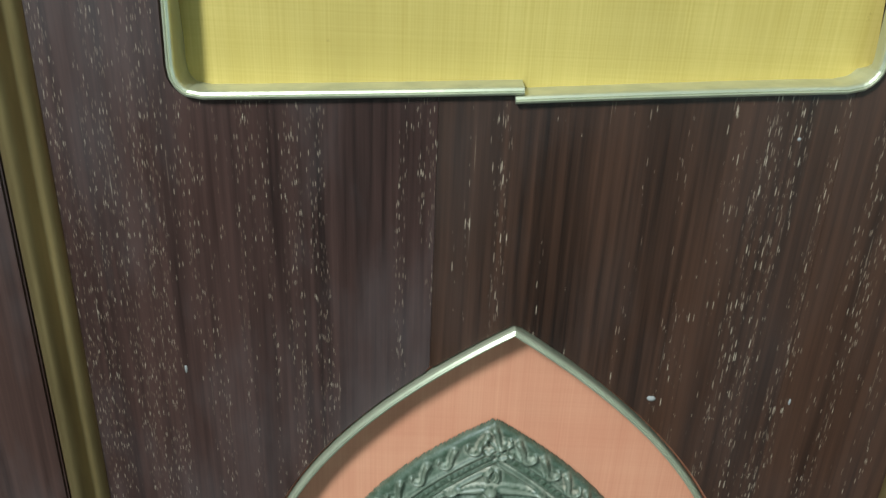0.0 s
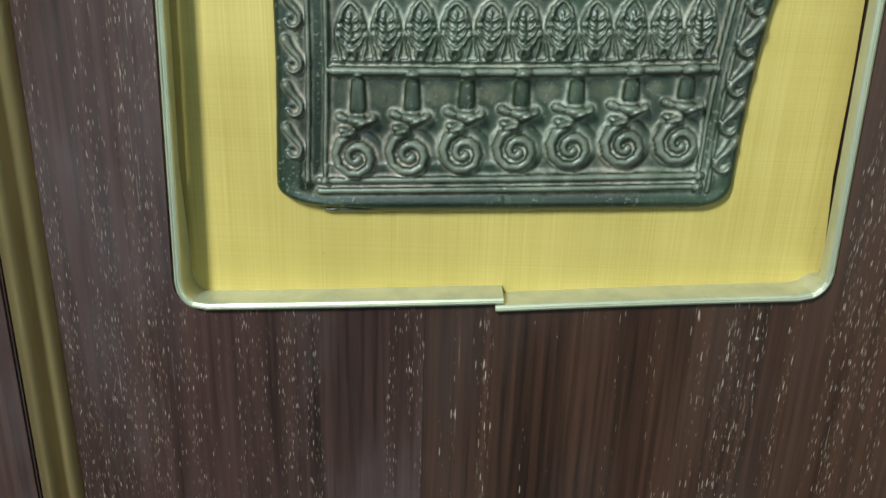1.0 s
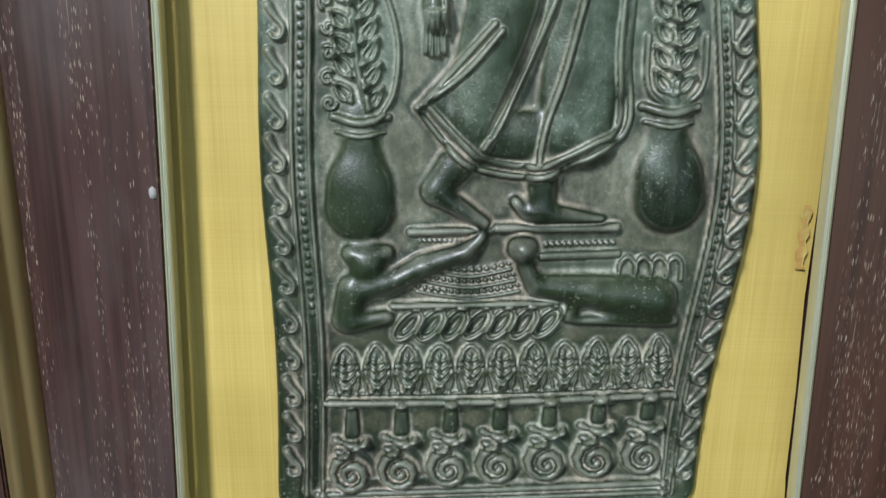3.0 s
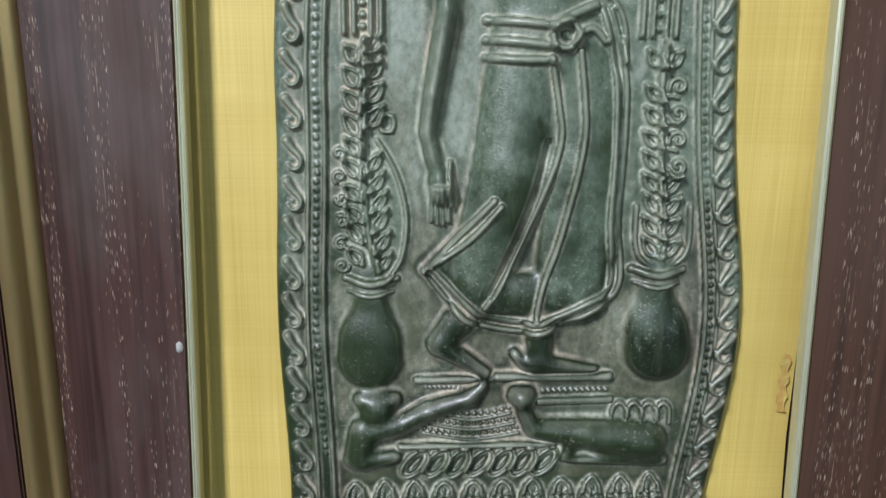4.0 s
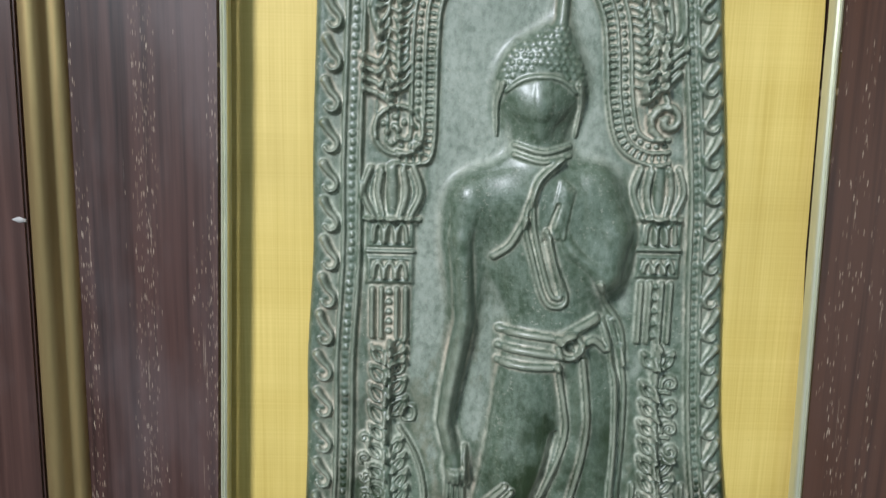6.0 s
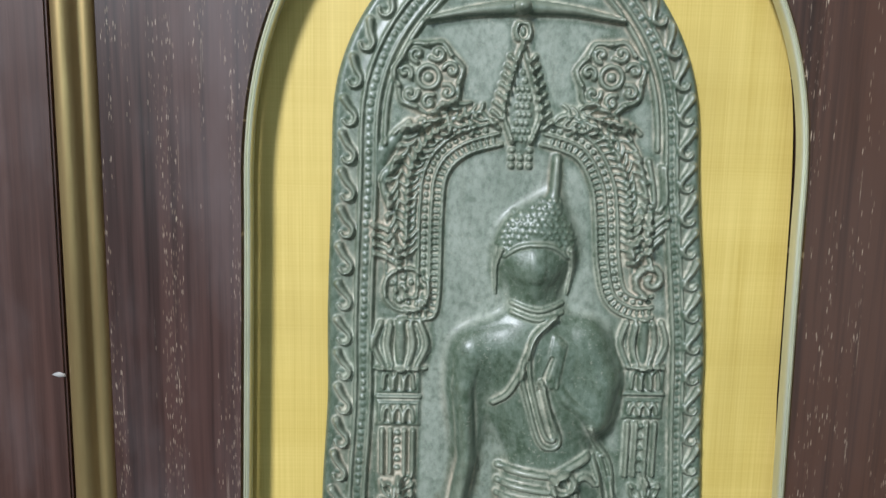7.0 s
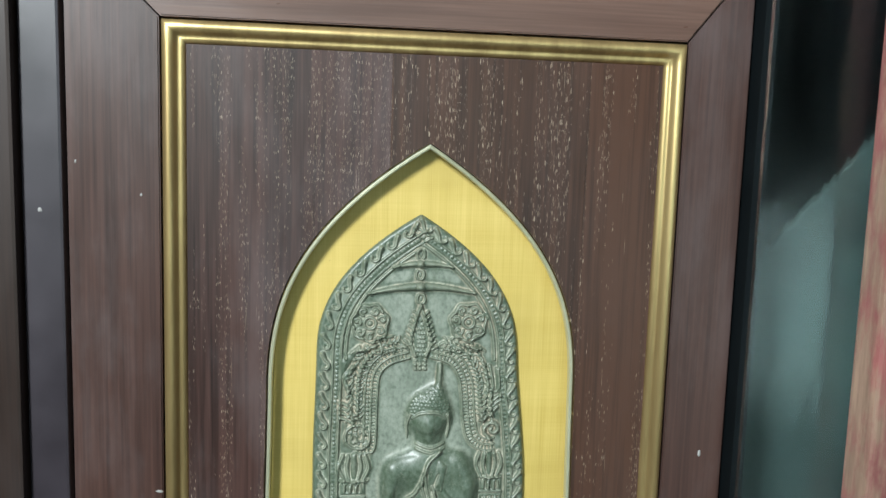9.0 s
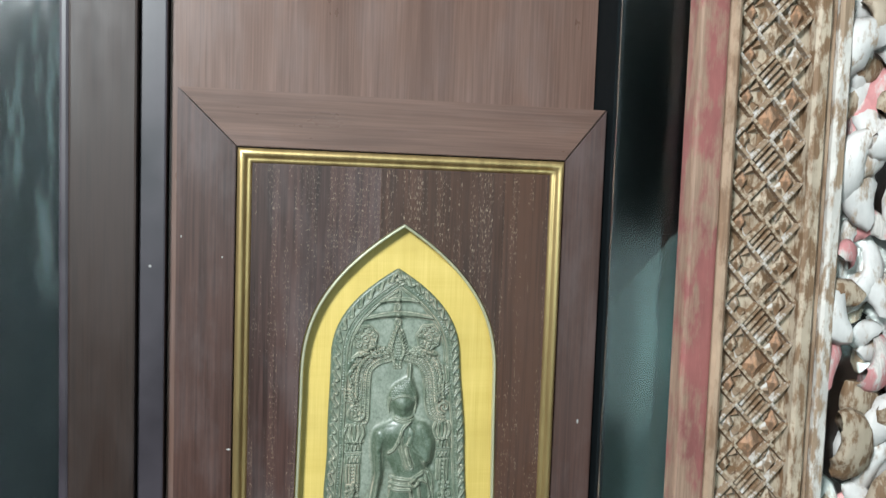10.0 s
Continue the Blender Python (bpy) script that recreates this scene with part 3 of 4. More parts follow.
def lower_band(r):
    """Scroll feet with little columns, a shelf and a row of leaves."""
    for i in range(7):
        f = i / 6
        x, z = -48.9 + 103.1 * f, 42.3 + 7.6 * f
        r.blob(x, z, 9.2, 8.8, 1.0, how="max", flat=0.5)
        r.spiral(x, z, 7.3, 1.75, 2.7, 1.6, 1, 100)
        r.limb((x + 0.5, z + 12), (x + 0.6, z + 24), 3.2, 2.4, 2.6, 2.4)
        r.cord([(x - 5.4, z + 12.6), (x - 1, z + 11.6), (x + 5.2, z + 12.2)], 1.5, 2.0)
        r.cord([(x + 5.2, z + 12.2), (x + 1, z + 9.4), (x - 4.6, z + 8.0)], 1.4, 1.9)
    r.cord([(-56, 69.2), (4, 70.6), (62, 73.6)], 1.7, 2.6, n=3)
    r.cord([(-56, 72.4), (4, 73.6), (62, 76.8)], 0.8, 1.2, n=3)
    rng = random.Random(7)
    for i in range(11):
        f = i / 10
        x, z = -50.2 + 106.8 * f, 80.6 + 4.0 * f
        q = 1 + rng.uniform(-0.08, 0.08)
        lean = rng.uniform(-0.8, 0.8)
        r.blob(x, z - 0.5, 5.0, 9.4, 1.0, how="max", flat=0.6)
        r.cord([(x - 3.4, z - 8), (x - 4.9, z - 1), (x - 3.4, z + 5), (x + lean * 0.5, z + 9.4 * q), (x + 3.4, z + 5), (x + 4.9, z - 1), (x + 3.4, z - 8)], 0.7, 1.1, n=4)
        r.limb((x, z - 5.5), (x + lean, z + 5.5), 2.3, 0.9, 2.8, 1.6)
        for k in range(4):
            for e in (-1, 1):
                r.cord([(x + e * 1.2, z - 4.6 + 2.7 * k), (x + e * 2.6, z - 3.2 + 2.7 * k), (x + e * (3.9 - 0.35 * k), z - 0.6 + 2.5 * k)], 0.62, 1.2, n=3)
        r.ring(x, z - 6.4, 1.5, 0.55, 1.1)
    for off, h in ((0, 1.7), (3.6, 1.4)):
        r.cord([(-61, 30.2 + off), (0, 32.8 + off), (63, 35.8 + off)], 1.3, h, n=3)
    # overlapping petals that hang under the seat
    for i in range(7):
        x, z, turn = -29 + 7.8 * i, 98.0 + 0.25 * i, radians(50 + 3 * (i % 3))
        c, q = math.cos(turn), math.sin(turn)
        for a, b, h in ((6.6, 3.1, 1.9), (4.0, 1.4, 1.2)):
            pts = [(x + c * a * math.cos(w) - q * b * math.sin(w), z + q * a * math.cos(w) + c * b * math.sin(w)) for w in np.linspace(0, 2 * math.pi, 15)]
            r.cord(pts, 0.9, h, n=2)
    r.cord([(-34, 104.8), (21, 106.6)], 1.4, 2.4)
    # sagging strings of beads between the two kneeling shapes
    for k, z in enumerate((109.6, 113.4, 117.2)):
        n = 16 - 2 * k
        for i in range(n):
            u = 2 * i / (n - 1) - 1
            r.blob(-9 + (16.5 - 1.5 * k) * u, z + 2.2 * u * u + 0.05 * i, 1.05, 1.0, 1.3, how="add")
        r.cord([(-26 + 1.5 * k, z + 0.4), (-9, z - 2.0), (8 - 1.5 * k, z + 0.8)], 0.75, 1.2)
    for i in range(12):
        r.blob(16.5 + 2.0 * i, 126.4 + 0.08 * i, 0.9, 0.9, 1.2, how="add")
        r.blob(-25 + 1.7 * i, 127.2, 0.8, 0.8, 1.0, how="add")
    r.cord([(15, 122.4), (40, 123.6)], 1.6, 1.5)
    for i in range(4):
        x = 43.5 + 5.2 * i
        r.cord([(x - 2.6, 115), (x - 2.2, 120.5), (x, 122.6), (x + 2.2, 120.5), (x + 2.6, 115)], 0.9, 1.6, n=4)


def attendants(r):
    """Two small plain kneeling shapes."""
    r.limb((-47, 111), (-50, 100), 6.2, 5.4, 7.5, 7)
    r.limb((-49, 98.6), (-36, 101), 4.6, 3.6, 6, 5)
    r.limb((-42, 111), (-36, 114), 4.4, 3.8, 7.5, 7)
    r.limb((-37, 112), (-24, 119), 4.4, 4.6, 7, 7)
    r.limb((-24, 119), (-10, 124.0), 4.6, 3.8, 7, 6.5).limb((-10, 124), (-4.5, 129.6), 3.8, 2.2, 6.5, 6)
    r.blob(-42.2, 119.6, 7.2, 6.4, 8.8)
    r.limb((-48.0, 123.2), (-36.2, 123.6), 3.4, 3.4, 6.8, 6.8)
    r.limb((9.6, 120), (12.5, 113.5), 3.3, 3.6, 7, 7)
    r.limb((14, 112.6), (32, 111), 4.6, 6.5, 7, 8)
    r.limb((32, 111), (53, 108.4), 6.5, 9.0, 8, 9.5)
    r.limb((27, 100.5), (60, 101), 2.4, 3.4, 4.5, 5)
    r.limb((28, 108), (24, 101), 3.2, 2.6, 6, 4.5)
    r.blob(8.6, 125.6, 5.4, 5.2, 11)


def vases(r):
    for x, z, tilt in ((-44.6, 143.0, 0.6), (55.4, 147.2, -2.2)):
        r.limb((x, z - 4.5), (x + tilt * 0.3, z + 3), 13.2, 12.4, 6.4, 6.2)
        r.limb((x + tilt * 0.3, z + 3), (x + tilt, z + 17), 12.4, 7.6, 6.2, 4.2)
        r.limb((x + tilt, z + 17), (x + tilt, z + 24), 7.6, 9.4, 4.2, 3.6)


def vase_lines(r):
    for x, z, tilt in ((-44.6, 143.0, 0.6), (55.4, 147.2, -2.2)):
        r.cord([(x + tilt - 8.6, z + 24.4), (x + tilt, z + 22.6), (x + tilt + 8.6, z + 24.4)], 1.5, 1.6)
        r.cord([(x + tilt - 7.4, z + 19.6), (x + tilt, z + 18.4), (x + tilt + 7.4, z + 19.6)], 0.9, 0.9)


def leaf(r, x, z, length, width, turn, h=1.4):
    """A pointed leaf with a raised rim and a midrib."""
    c, q = math.cos(radians(turn)), math.sin(radians(turn))

    def at(u, v):
        return (x + c * u - q * v, z + q * u + c * v)
    for s in (-1, 1):
        r.cord([at(0, 0), at(length * 0.35, s * width), at(length * 0.72, s * width * 0.7), at(length, 0)], 0.75, h, n=5)
    r.cord([at(length * 0.12, 0), at(length * 0.85, 0)], 0.8, h * 0.8, taper=True)


def foliage(r):
    """Sprays of leaves that rise from the two vases."""
    rng = random.Random(11)
    left = [(-40.0, 165), (-44.0, 180), (-45.5, 195), (-46, 211), (-46, 227), (-45, 246)]
    right = [(54.5, 172), (53, 190), (52, 210), (50.5, 230), (51, 246)]
    r.cord(left, 1.5, 2.4).cord(right, 1.4, 2.4)
    # a broad leaf of upswept leaflets on one side of the stem
    r.cord([(-39, 166), (-33.6, 174), (-31.8, 187), (-33.8, 199), (-37.6, 208), (-41.5, 214)], 0.9, 1.7)
    for k in range(6):
        leaf(r, -41.6 - 0.55 * k, 169.5 + 6.8 * k, 9.4 - 0.5 * abs(k - 2), 1.7, 58 + rng.uniform(-5, 5), 1.5)
    # leaflets and small curls on the other side
    for k in range(6):
        leaf(r, -46.4 - 0.3 * (k > 2), 172 + 7.4 * k, 8.6 + rng.uniform(-0.8, 0.6), 2.0, 132 + rng.uniform(-8, 8), 1.7)
        r.spiral(-53.6 + rng.uniform(-0.5, 0.5), 171.5 + 7.6 * k, 2.4, 0.75, 1.5, 1.2, 1 if k % 2 else -1, 60 * k)
    # pairs of broad leaves towards the tip
    for k in range(4):
        z = 215 + 8.0 * k
        leaf(r, -46.8, z, 9.6 - 0.8 * k, 2.3, 126 + 2 * k, 1.25)
        leaf(r, -45.0, z + 3.0, 9.4 - 0.8 * k, 2.3, 52 - 2 * k, 1.25)
    r.ring(-38.2, 219.5, 2.3, 0.8, 1.3, 1.4)
    # the other spray: a cup of leaflets, then curls
    r.cord([(45.0, 193), (45.4, 180), (48.5, 174), (54.2, 171.6), (60.0, 174), (63.2, 180), (63.0, 193)], 1.0, 1.8)
    for k in range(8):
        leaf(r, 53.0 - 0.3 * k, 175.5 + 7.4 * k, 9.2 - 0.25 * k, 1.8, 132 + rng.uniform(-7, 7), 1.8)
    for k in range(4):
        leaf(r, 54.4 - 0.4 * k, 175.5 + 7.2 * k, 8.8, 1.8, 50 + rng.uniform(-7, 7), 1.8)
    for k in range(4):
        z = 206.5 + 8.6 * k
        r.spiral(57.6 - 0.5 * k, z, 3.2, 0.95, 1.8, 1.25, -1 if k % 2 else 1, 200)
        r.cord([(51.8 - 0.3 * k, z - 4), (54.6 - 0.3 * k, z - 3.2), (57.4 - 0.4 * k, z - 3.6)], 0.8, 1.4)
    for cx, cz in ((-45.2, 242), (51.2, 242)):
        for e in (-1, 0, 1):
            leaf(r, cx + e * 1.6, cz - 4, 8.4 - 1.4 * abs(e), 1.7, 90 - 34 * e, 1.2)


def pillars(r):
    """Blocks, fluted bulbs and shafts that stand on the sprays."""
    for x0, x1, zs in ((-53.6, -37.4, ((280.2, 291), (267.4, 277.2))), (41.2, 56.2, ((281.6, 293), (271.4, 279.6)))):
        for z0, z1 in zs:
            r.bar(x0, x1, z0, z1, 1.6, 0.9)
            r.bar(x0 + 1.5, x1 - 1.5, z0 + 1.4, z1 - 1.6, -1.1, 0.7)
            w = (x1 - x0 - 4) / 3
            for k in range(3):
                x = x0 + 2 + w * (k + 0.5)
                r.cord([(x - w * 0.42, z0 + 2.2), (x - w * 0.3, z1 - 3.6), (x, z1 - 2.4), (x + w * 0.3, z1 - 3.6), (x + w * 0.42, z0 + 2.2)], 0.85, 1.7, n=4)
        r.cord([(x0, zs[1][1] + 1.6), (x1, zs[1][1] + 1.6)], 0.9, 1.5)
        x0, x1, z0, z1 = x0 + 2.0, x1 - 2.4, 248, zs[1][0] - 2.2
        for x in (x0, x0 + 3.2, x1 - 3.2, x1):
            r.cord([(x, z0), (x, z1)], 1.0, 2.0)
        for k in range(5):
            r.blob((x0 + x1) / 2, z0 + 2 + (z1 - z0 - 3) * k / 4, 1.7, 1.3, 1.6, how="add")
    for cx, cz, half in ((-45.0, 299.6, 9.4), (47.0, 301.4, 8.2)):
        for k in (-2, -1, 0, 1, 2):
            w = 2.3 if k == 0 else 1.25
            r.cord([(cx + k * half * 0.34, cz - 8.2), (cx + k * half * 0.53, cz), (cx + k * half * 0.40, cz + 8.0)], w, 2.3, n=4)
            if k:
                r.cord([(cx + k * half * 0.26, cz - 7.6), (cx + k * half * 0.40, cz), (cx + k * half * 0.30, cz + 7.4)], 0.6, 1.0, n=4)
        r.cord([(cx - half, cz - 9.4), (cx + half, cz - 9.4)], 1.0, 1.5)


def arch(r):
    """Twin beaded arch, the spear between, and curling leaves outside it."""
    rng = random.Random(3)
    inner = (curve([(-44, 309.6), (-36.5, 309.4), (-31.2, 315), (-30.4, 350), (-28.7, 364), (-21.5, 371.4), (-9.2, 375.2)], 8),
             curve([(50, 311.4), (41, 311.4), (32, 317.5), (28, 332), (26.4, 350), (24.4, 361), (18.2, 371.0), (5.6, 375.4)], 8))
    for side, line in zip((-1, 1), inner):
        x, z = np.array(line).T
        dx, dz = np.gradient(x), np.gradient(z)
        n = np.hypot(dx, dz)
        ox, oz = dz / n * side, -dx / n * side
        for off, w, h in ((0.0, 0.8, 1.6), (4.0, 0.7, 1.5), (8.2, 0.8, 1.4)):
            r.cord(list(zip(x + ox * off, z + oz * off)), w, h, n=1)
        for off, w, gap in ((2.0, 1.9, 2.35), (6.1, 1.3, 2.9)):
            for px, pz, a in spaced(x + ox * off, z + oz * off, gap):
                r.blob(px, pz, 0.85 if off < 3 else 1.15, w * 0.9, 1.5 * rng.uniform(0.75, 1.1), math.degrees(a), how="add")
        # bands of small lobed leaves outside the beads
        for off, lean, gap in ((10.8, 0.7, 2.9), (14.4, -0.6, 3.3), (18.0, 0.5, 4.2)):
            for px, pz, a in spaced(x + ox * off, z + oz * off, gap):
                if pz < 334 or (abs(px + 2) < 12 and off > 9) or pz > 390 or not -54.5 < px < 52:
                    continue
                way = a + side * lean + rng.uniform(-0.25, 0.25)
                d = 2.3 if off < 17 else 3.2
                r.cord([(px - math.cos(way) * d, pz - math.sin(way) * d), (px + math.sin(way) * 0.6, pz - math.cos(way) * 0.6), (px + math.cos(way) * d, pz + math.sin(way) * d)],
                       1.25, 1.7 * rng.uniform(0.8, 1.1), taper=True, n=4)
            r.cord(list(zip(x + ox * (off + 1.9), z + oz * (off + 1.9)))[14:-6], 0.5, 0.7, n=1)
    # broad smooth leaf ends
    r.limb((-54.5, 362), (-52.0, 372), 2.0, 3.4, 1.8, 2.6).limb((-52.0, 372), (-43, 382), 3.4, 1.8, 2.6, 2.0)
    r.cord([(-49.5, 352), (-52, 361), (-47, 369)], 1.6, 2.2)
    for k in range(4):
        r.cord([(-55.5 + 0.4 * k, 345 - 3.6 * k), (-50, 342.5 - 3.3 * k), (-45.5, 336 - 2.2 * k)], 1.25, 2.3, n=4)
    for k in range(3):
        r.cord([(52.5 - 0.6 * k, 350 - 4.0 * k), (46, 344 - 3.6 * k), (40.0, 337.5 - 2.6 * k)], 1.3, 2.2, n=4)
        r.cord([(41 + 4.4 * k, 340 + 6 * k), (44 + 3.6 * k, 356), (40 + 5.0 * k, 372 - 2 * k)], 1.3, 2.0, n=5)
    r.spiral(48.4, 326, 6.6, 1.5, 2.4, 1.3, -1, 250)
    r.ring(-43.2, 320.6, 8.2, 0.9, 1.5)
    for k in range(10):
        a = 2.4 * k
        r.blob(-43.2 + 1.9 * math.sqrt(k) * math.cos(a), 320.8 + 1.9 * math.sqrt(k) * math.sin(a), 1.2, 1.2, 1.5, how="add")
    # spear between the arches
    r.cord([(-2.7, 411), (-7.2, 396), (-8.6, 386), (-5.4, 376)], 1.0, 2.0).cord([(-2.7, 411), (2.4, 396), (4.6, 386), (1.6, 376)], 1.0, 2.0)
    r.blob(-2.2, 389, 5.4, 18, 1.6, how="add")
    for k in range(9):
        for i in range(-2, 3):
            if abs(i) * 1.9 < 4.6 - 0.42 * k:
                r.blob(-2.2 + 1.9 * i + 0.9 * (k % 2), 377 + 3.0 * k, 0.85, 1.1, 1.2, how="add")
    for k in range(8):
        for s in (-1, 1):
            r.cord([(-2.4 + s * (8.0 - 0.75 * k), 381 + 3.4 * k), (-2.4 + s * (11.2 - 0.95 * k), 383.6 + 3.3 * k)], 0.95, 1.9)
    for i in range(3):
        for k in range(2 + (i != 1)):
            r.blob(-5.4 + 3.3 * i, 367.6 + 2.8 * k, 1.3, 1.3, 1.8, how="add")
    # rosettes
    for cx, cz in ((-36.2, 398.6), (29.6, 399.8)):
        r.blob(cx, cz, 12.6, 13.2, 1.2, how="add", flat=0.4)
        r.ring(cx, cz, 3.9, 1.0, 1.5)
        r.blob(cx, cz, 1.9, 1.9, 1.7, how="add")
        for k in range(7):
            a = radians(51.4 * k + 16)
            x, z = cx + 8.6 * math.cos(a), cz + 9.0 * math.sin(a)
            r.spiral(x, z, 2.9, 1.05, 1.7, 1.0, 1 if k % 2 else -1, math.degrees(a) + 150)
            r.cord([(cx + 11.0 * math.cos(a - 0.42), cz + 11.4 * math.sin(a - 0.42)), (cx + 12.9 * math.cos(a), cz + 13.2 * math.sin(a)),
                    (cx + 11.0 * math.cos(a + 0.42), cz + 11.4 * math.sin(a + 0.42))], 1.0, 1.5, n=4)
        out = -1 if cx < 0 else 1
        for k in range(6):
            u = (k - 1.5) * 4.2
            r.spiral(cx + u * -out, cz - 15.6 - 1.6 * math.sin(k * 2.3) - 0.25 * abs(u), 2.6, 0.9, 1.3, 1.2, 1 if k % 2 else -1, 60 * k)
            r.cord([(cx + out * (12 - 3 * k), cz - 20 + 0.8 * k), (cx + out * (9 - 3 * k), cz - 17.5 + 0.6 * k), (cx + out * (5.5 - 3 * k), cz - 18 + 0.9 * k)], 0.9, 1.2, taper=True, n=4)
    # ribs and gems under the point
    r.cord([(-3.8, 438.8), (-12, 438.0), (-22, 436.4)], 2.5, 2.6, taper=True).cord([(-3.8, 438.8), (8, 438.4), (18, 436.8)], 2.5, 2.6, taper=True)
    r.cord([(-3.4, 423.6), (-20, 422.0), (-37, 418.6)], 3.0, 2.8, taper=True).cord([(-3.4, 423.6), (14, 422.8), (33, 419.6)], 3.0, 2.8, taper=True)
    for x, z, h in ((-3.5, 445.0, 4.6), (-3.7, 431.4, 3.8), (-2.7, 415.2, 3.8)):
        r.ring(x, z, 2.5, 0.9, 2.0, h / 2.6)
        r.blob(x, z, 1.4, h * 0.62, 1.8, how="add")
    for side, inset in ((-1, 19.6), (1, 16.0)):
        x, z = outline(side, inset, 395)
        keep = (z < 452) & ((x + 4) * side > 0)
        r.cord(list(zip(x[keep][::3], z[keep][::3])), 1.1, 1.4, n=1)


def walker_masses(r):
    """The robed walking shape, plain and smooth: its large forms."""
    r.limb((7, 248), (3, 205), 13, 14, 9, 12).limb((3, 205), (-8, 168), 14, 10.5, 12, 9.5)
    r.limb((22, 248), (26, 205), 13, 13, 7.5, 8).limb((26, 205), (24, 168), 13, 14, 8, 6.5)
    r.limb((32, 234), (33, 178), 6.5, 7, 5, 5)
    r.limb((-4, 193), (-20, 172), 4, 4, 5.5, 5.5).limb((-20, 172), (-8, 159), 5, 6, 5.5, 6)
    r.limb((-9, 163), (28, 161), 9.5, 9.5, 6, 6)
    r.limb((11, 264), (14, 246), 16.5, 17, 9, 10)
    r.limb((-1, 276), (8, 262), 9, 12, 7, 8)
    r.blob(8, 284, 21, 32, 9.5)
    r.limb((-14, 297.5), (0, 299), 11.5, 14, 9.0, 10).limb((0, 299), (24, 297), 14, 13, 10, 8.5)
    r.limb((4, 317), (6, 306), 9, 12, 6.5, 8.5)
    pts = ((-18.0, 298), (-20.6, 284), (-18.9, 255), (-23.4, 229), (-25.0, 217), (-22.6, 207))
    rad, hei = (8.4, 5.8, 4.1, 3.4, 3.0, 3.0), (10, 9.8, 9.5, 9, 8.5, 8)
    for k in range(5):
        r.limb(pts[k], pts[k + 1], rad[k], rad[k + 1], hei[k], hei[k + 1])
    r.blob(-20.8, 200, 4.6, 8.0, 7.5)
    r.limb((24, 302), (31.4, 287), 10, 8.8, 9, 10.5).limb((31.4, 287), (29.5, 272), 8.8, 7.4, 10.5, 12)
    r.limb((29.5, 272), (17, 281), 6.4, 4.8, 12, 12).limb((17, 281), (11.5, 291), 5.0, 5.4, 12, 11.2).limb((11.5, 291), (14.5, 302), 5.4, 4.0, 11.2, 10.6)
    r.limb((-13.6, 153), (-20.6, 144), 6.8, 5.4, 7, 6.5).limb((-20.6, 144), (-4, 133.4), 5.2, 2.8, 6.5, 5.5)
    r.limb((14, 151), (14.6, 139), 6.0, 5.0, 7, 6.5).limb((13, 137.4), (34.5, 135.2), 5.0, 2.2, 6.5, 4.5)
    r.limb((5.6, 141), (9.5, 136.5), 2.6, 3.2, 5, 5)
    # head
    r.limb((4.6, 322), (6.2, 313), 8.6, 9.8, 5.2, 5.6)
    r.blob(4.8, 338.5, 15.8, 15.6, 8.2, flat=0.8)
    r.limb((6.0, 345.0), (9.4, 352.0), 10.5, 6.4, 8.6, 6.6)
    r.limb((10.6, 355), (11.4, 371.5), 2.8, 2.2, 6.0, 4.4)
    r.blob(4.4, 331.0, 11.4, 10.6, 10.6, flat=0.8)
    r.limb((4.4, 329.5), (4.8, 322.6), 10.4, 6.8, 10.4, 9.4)


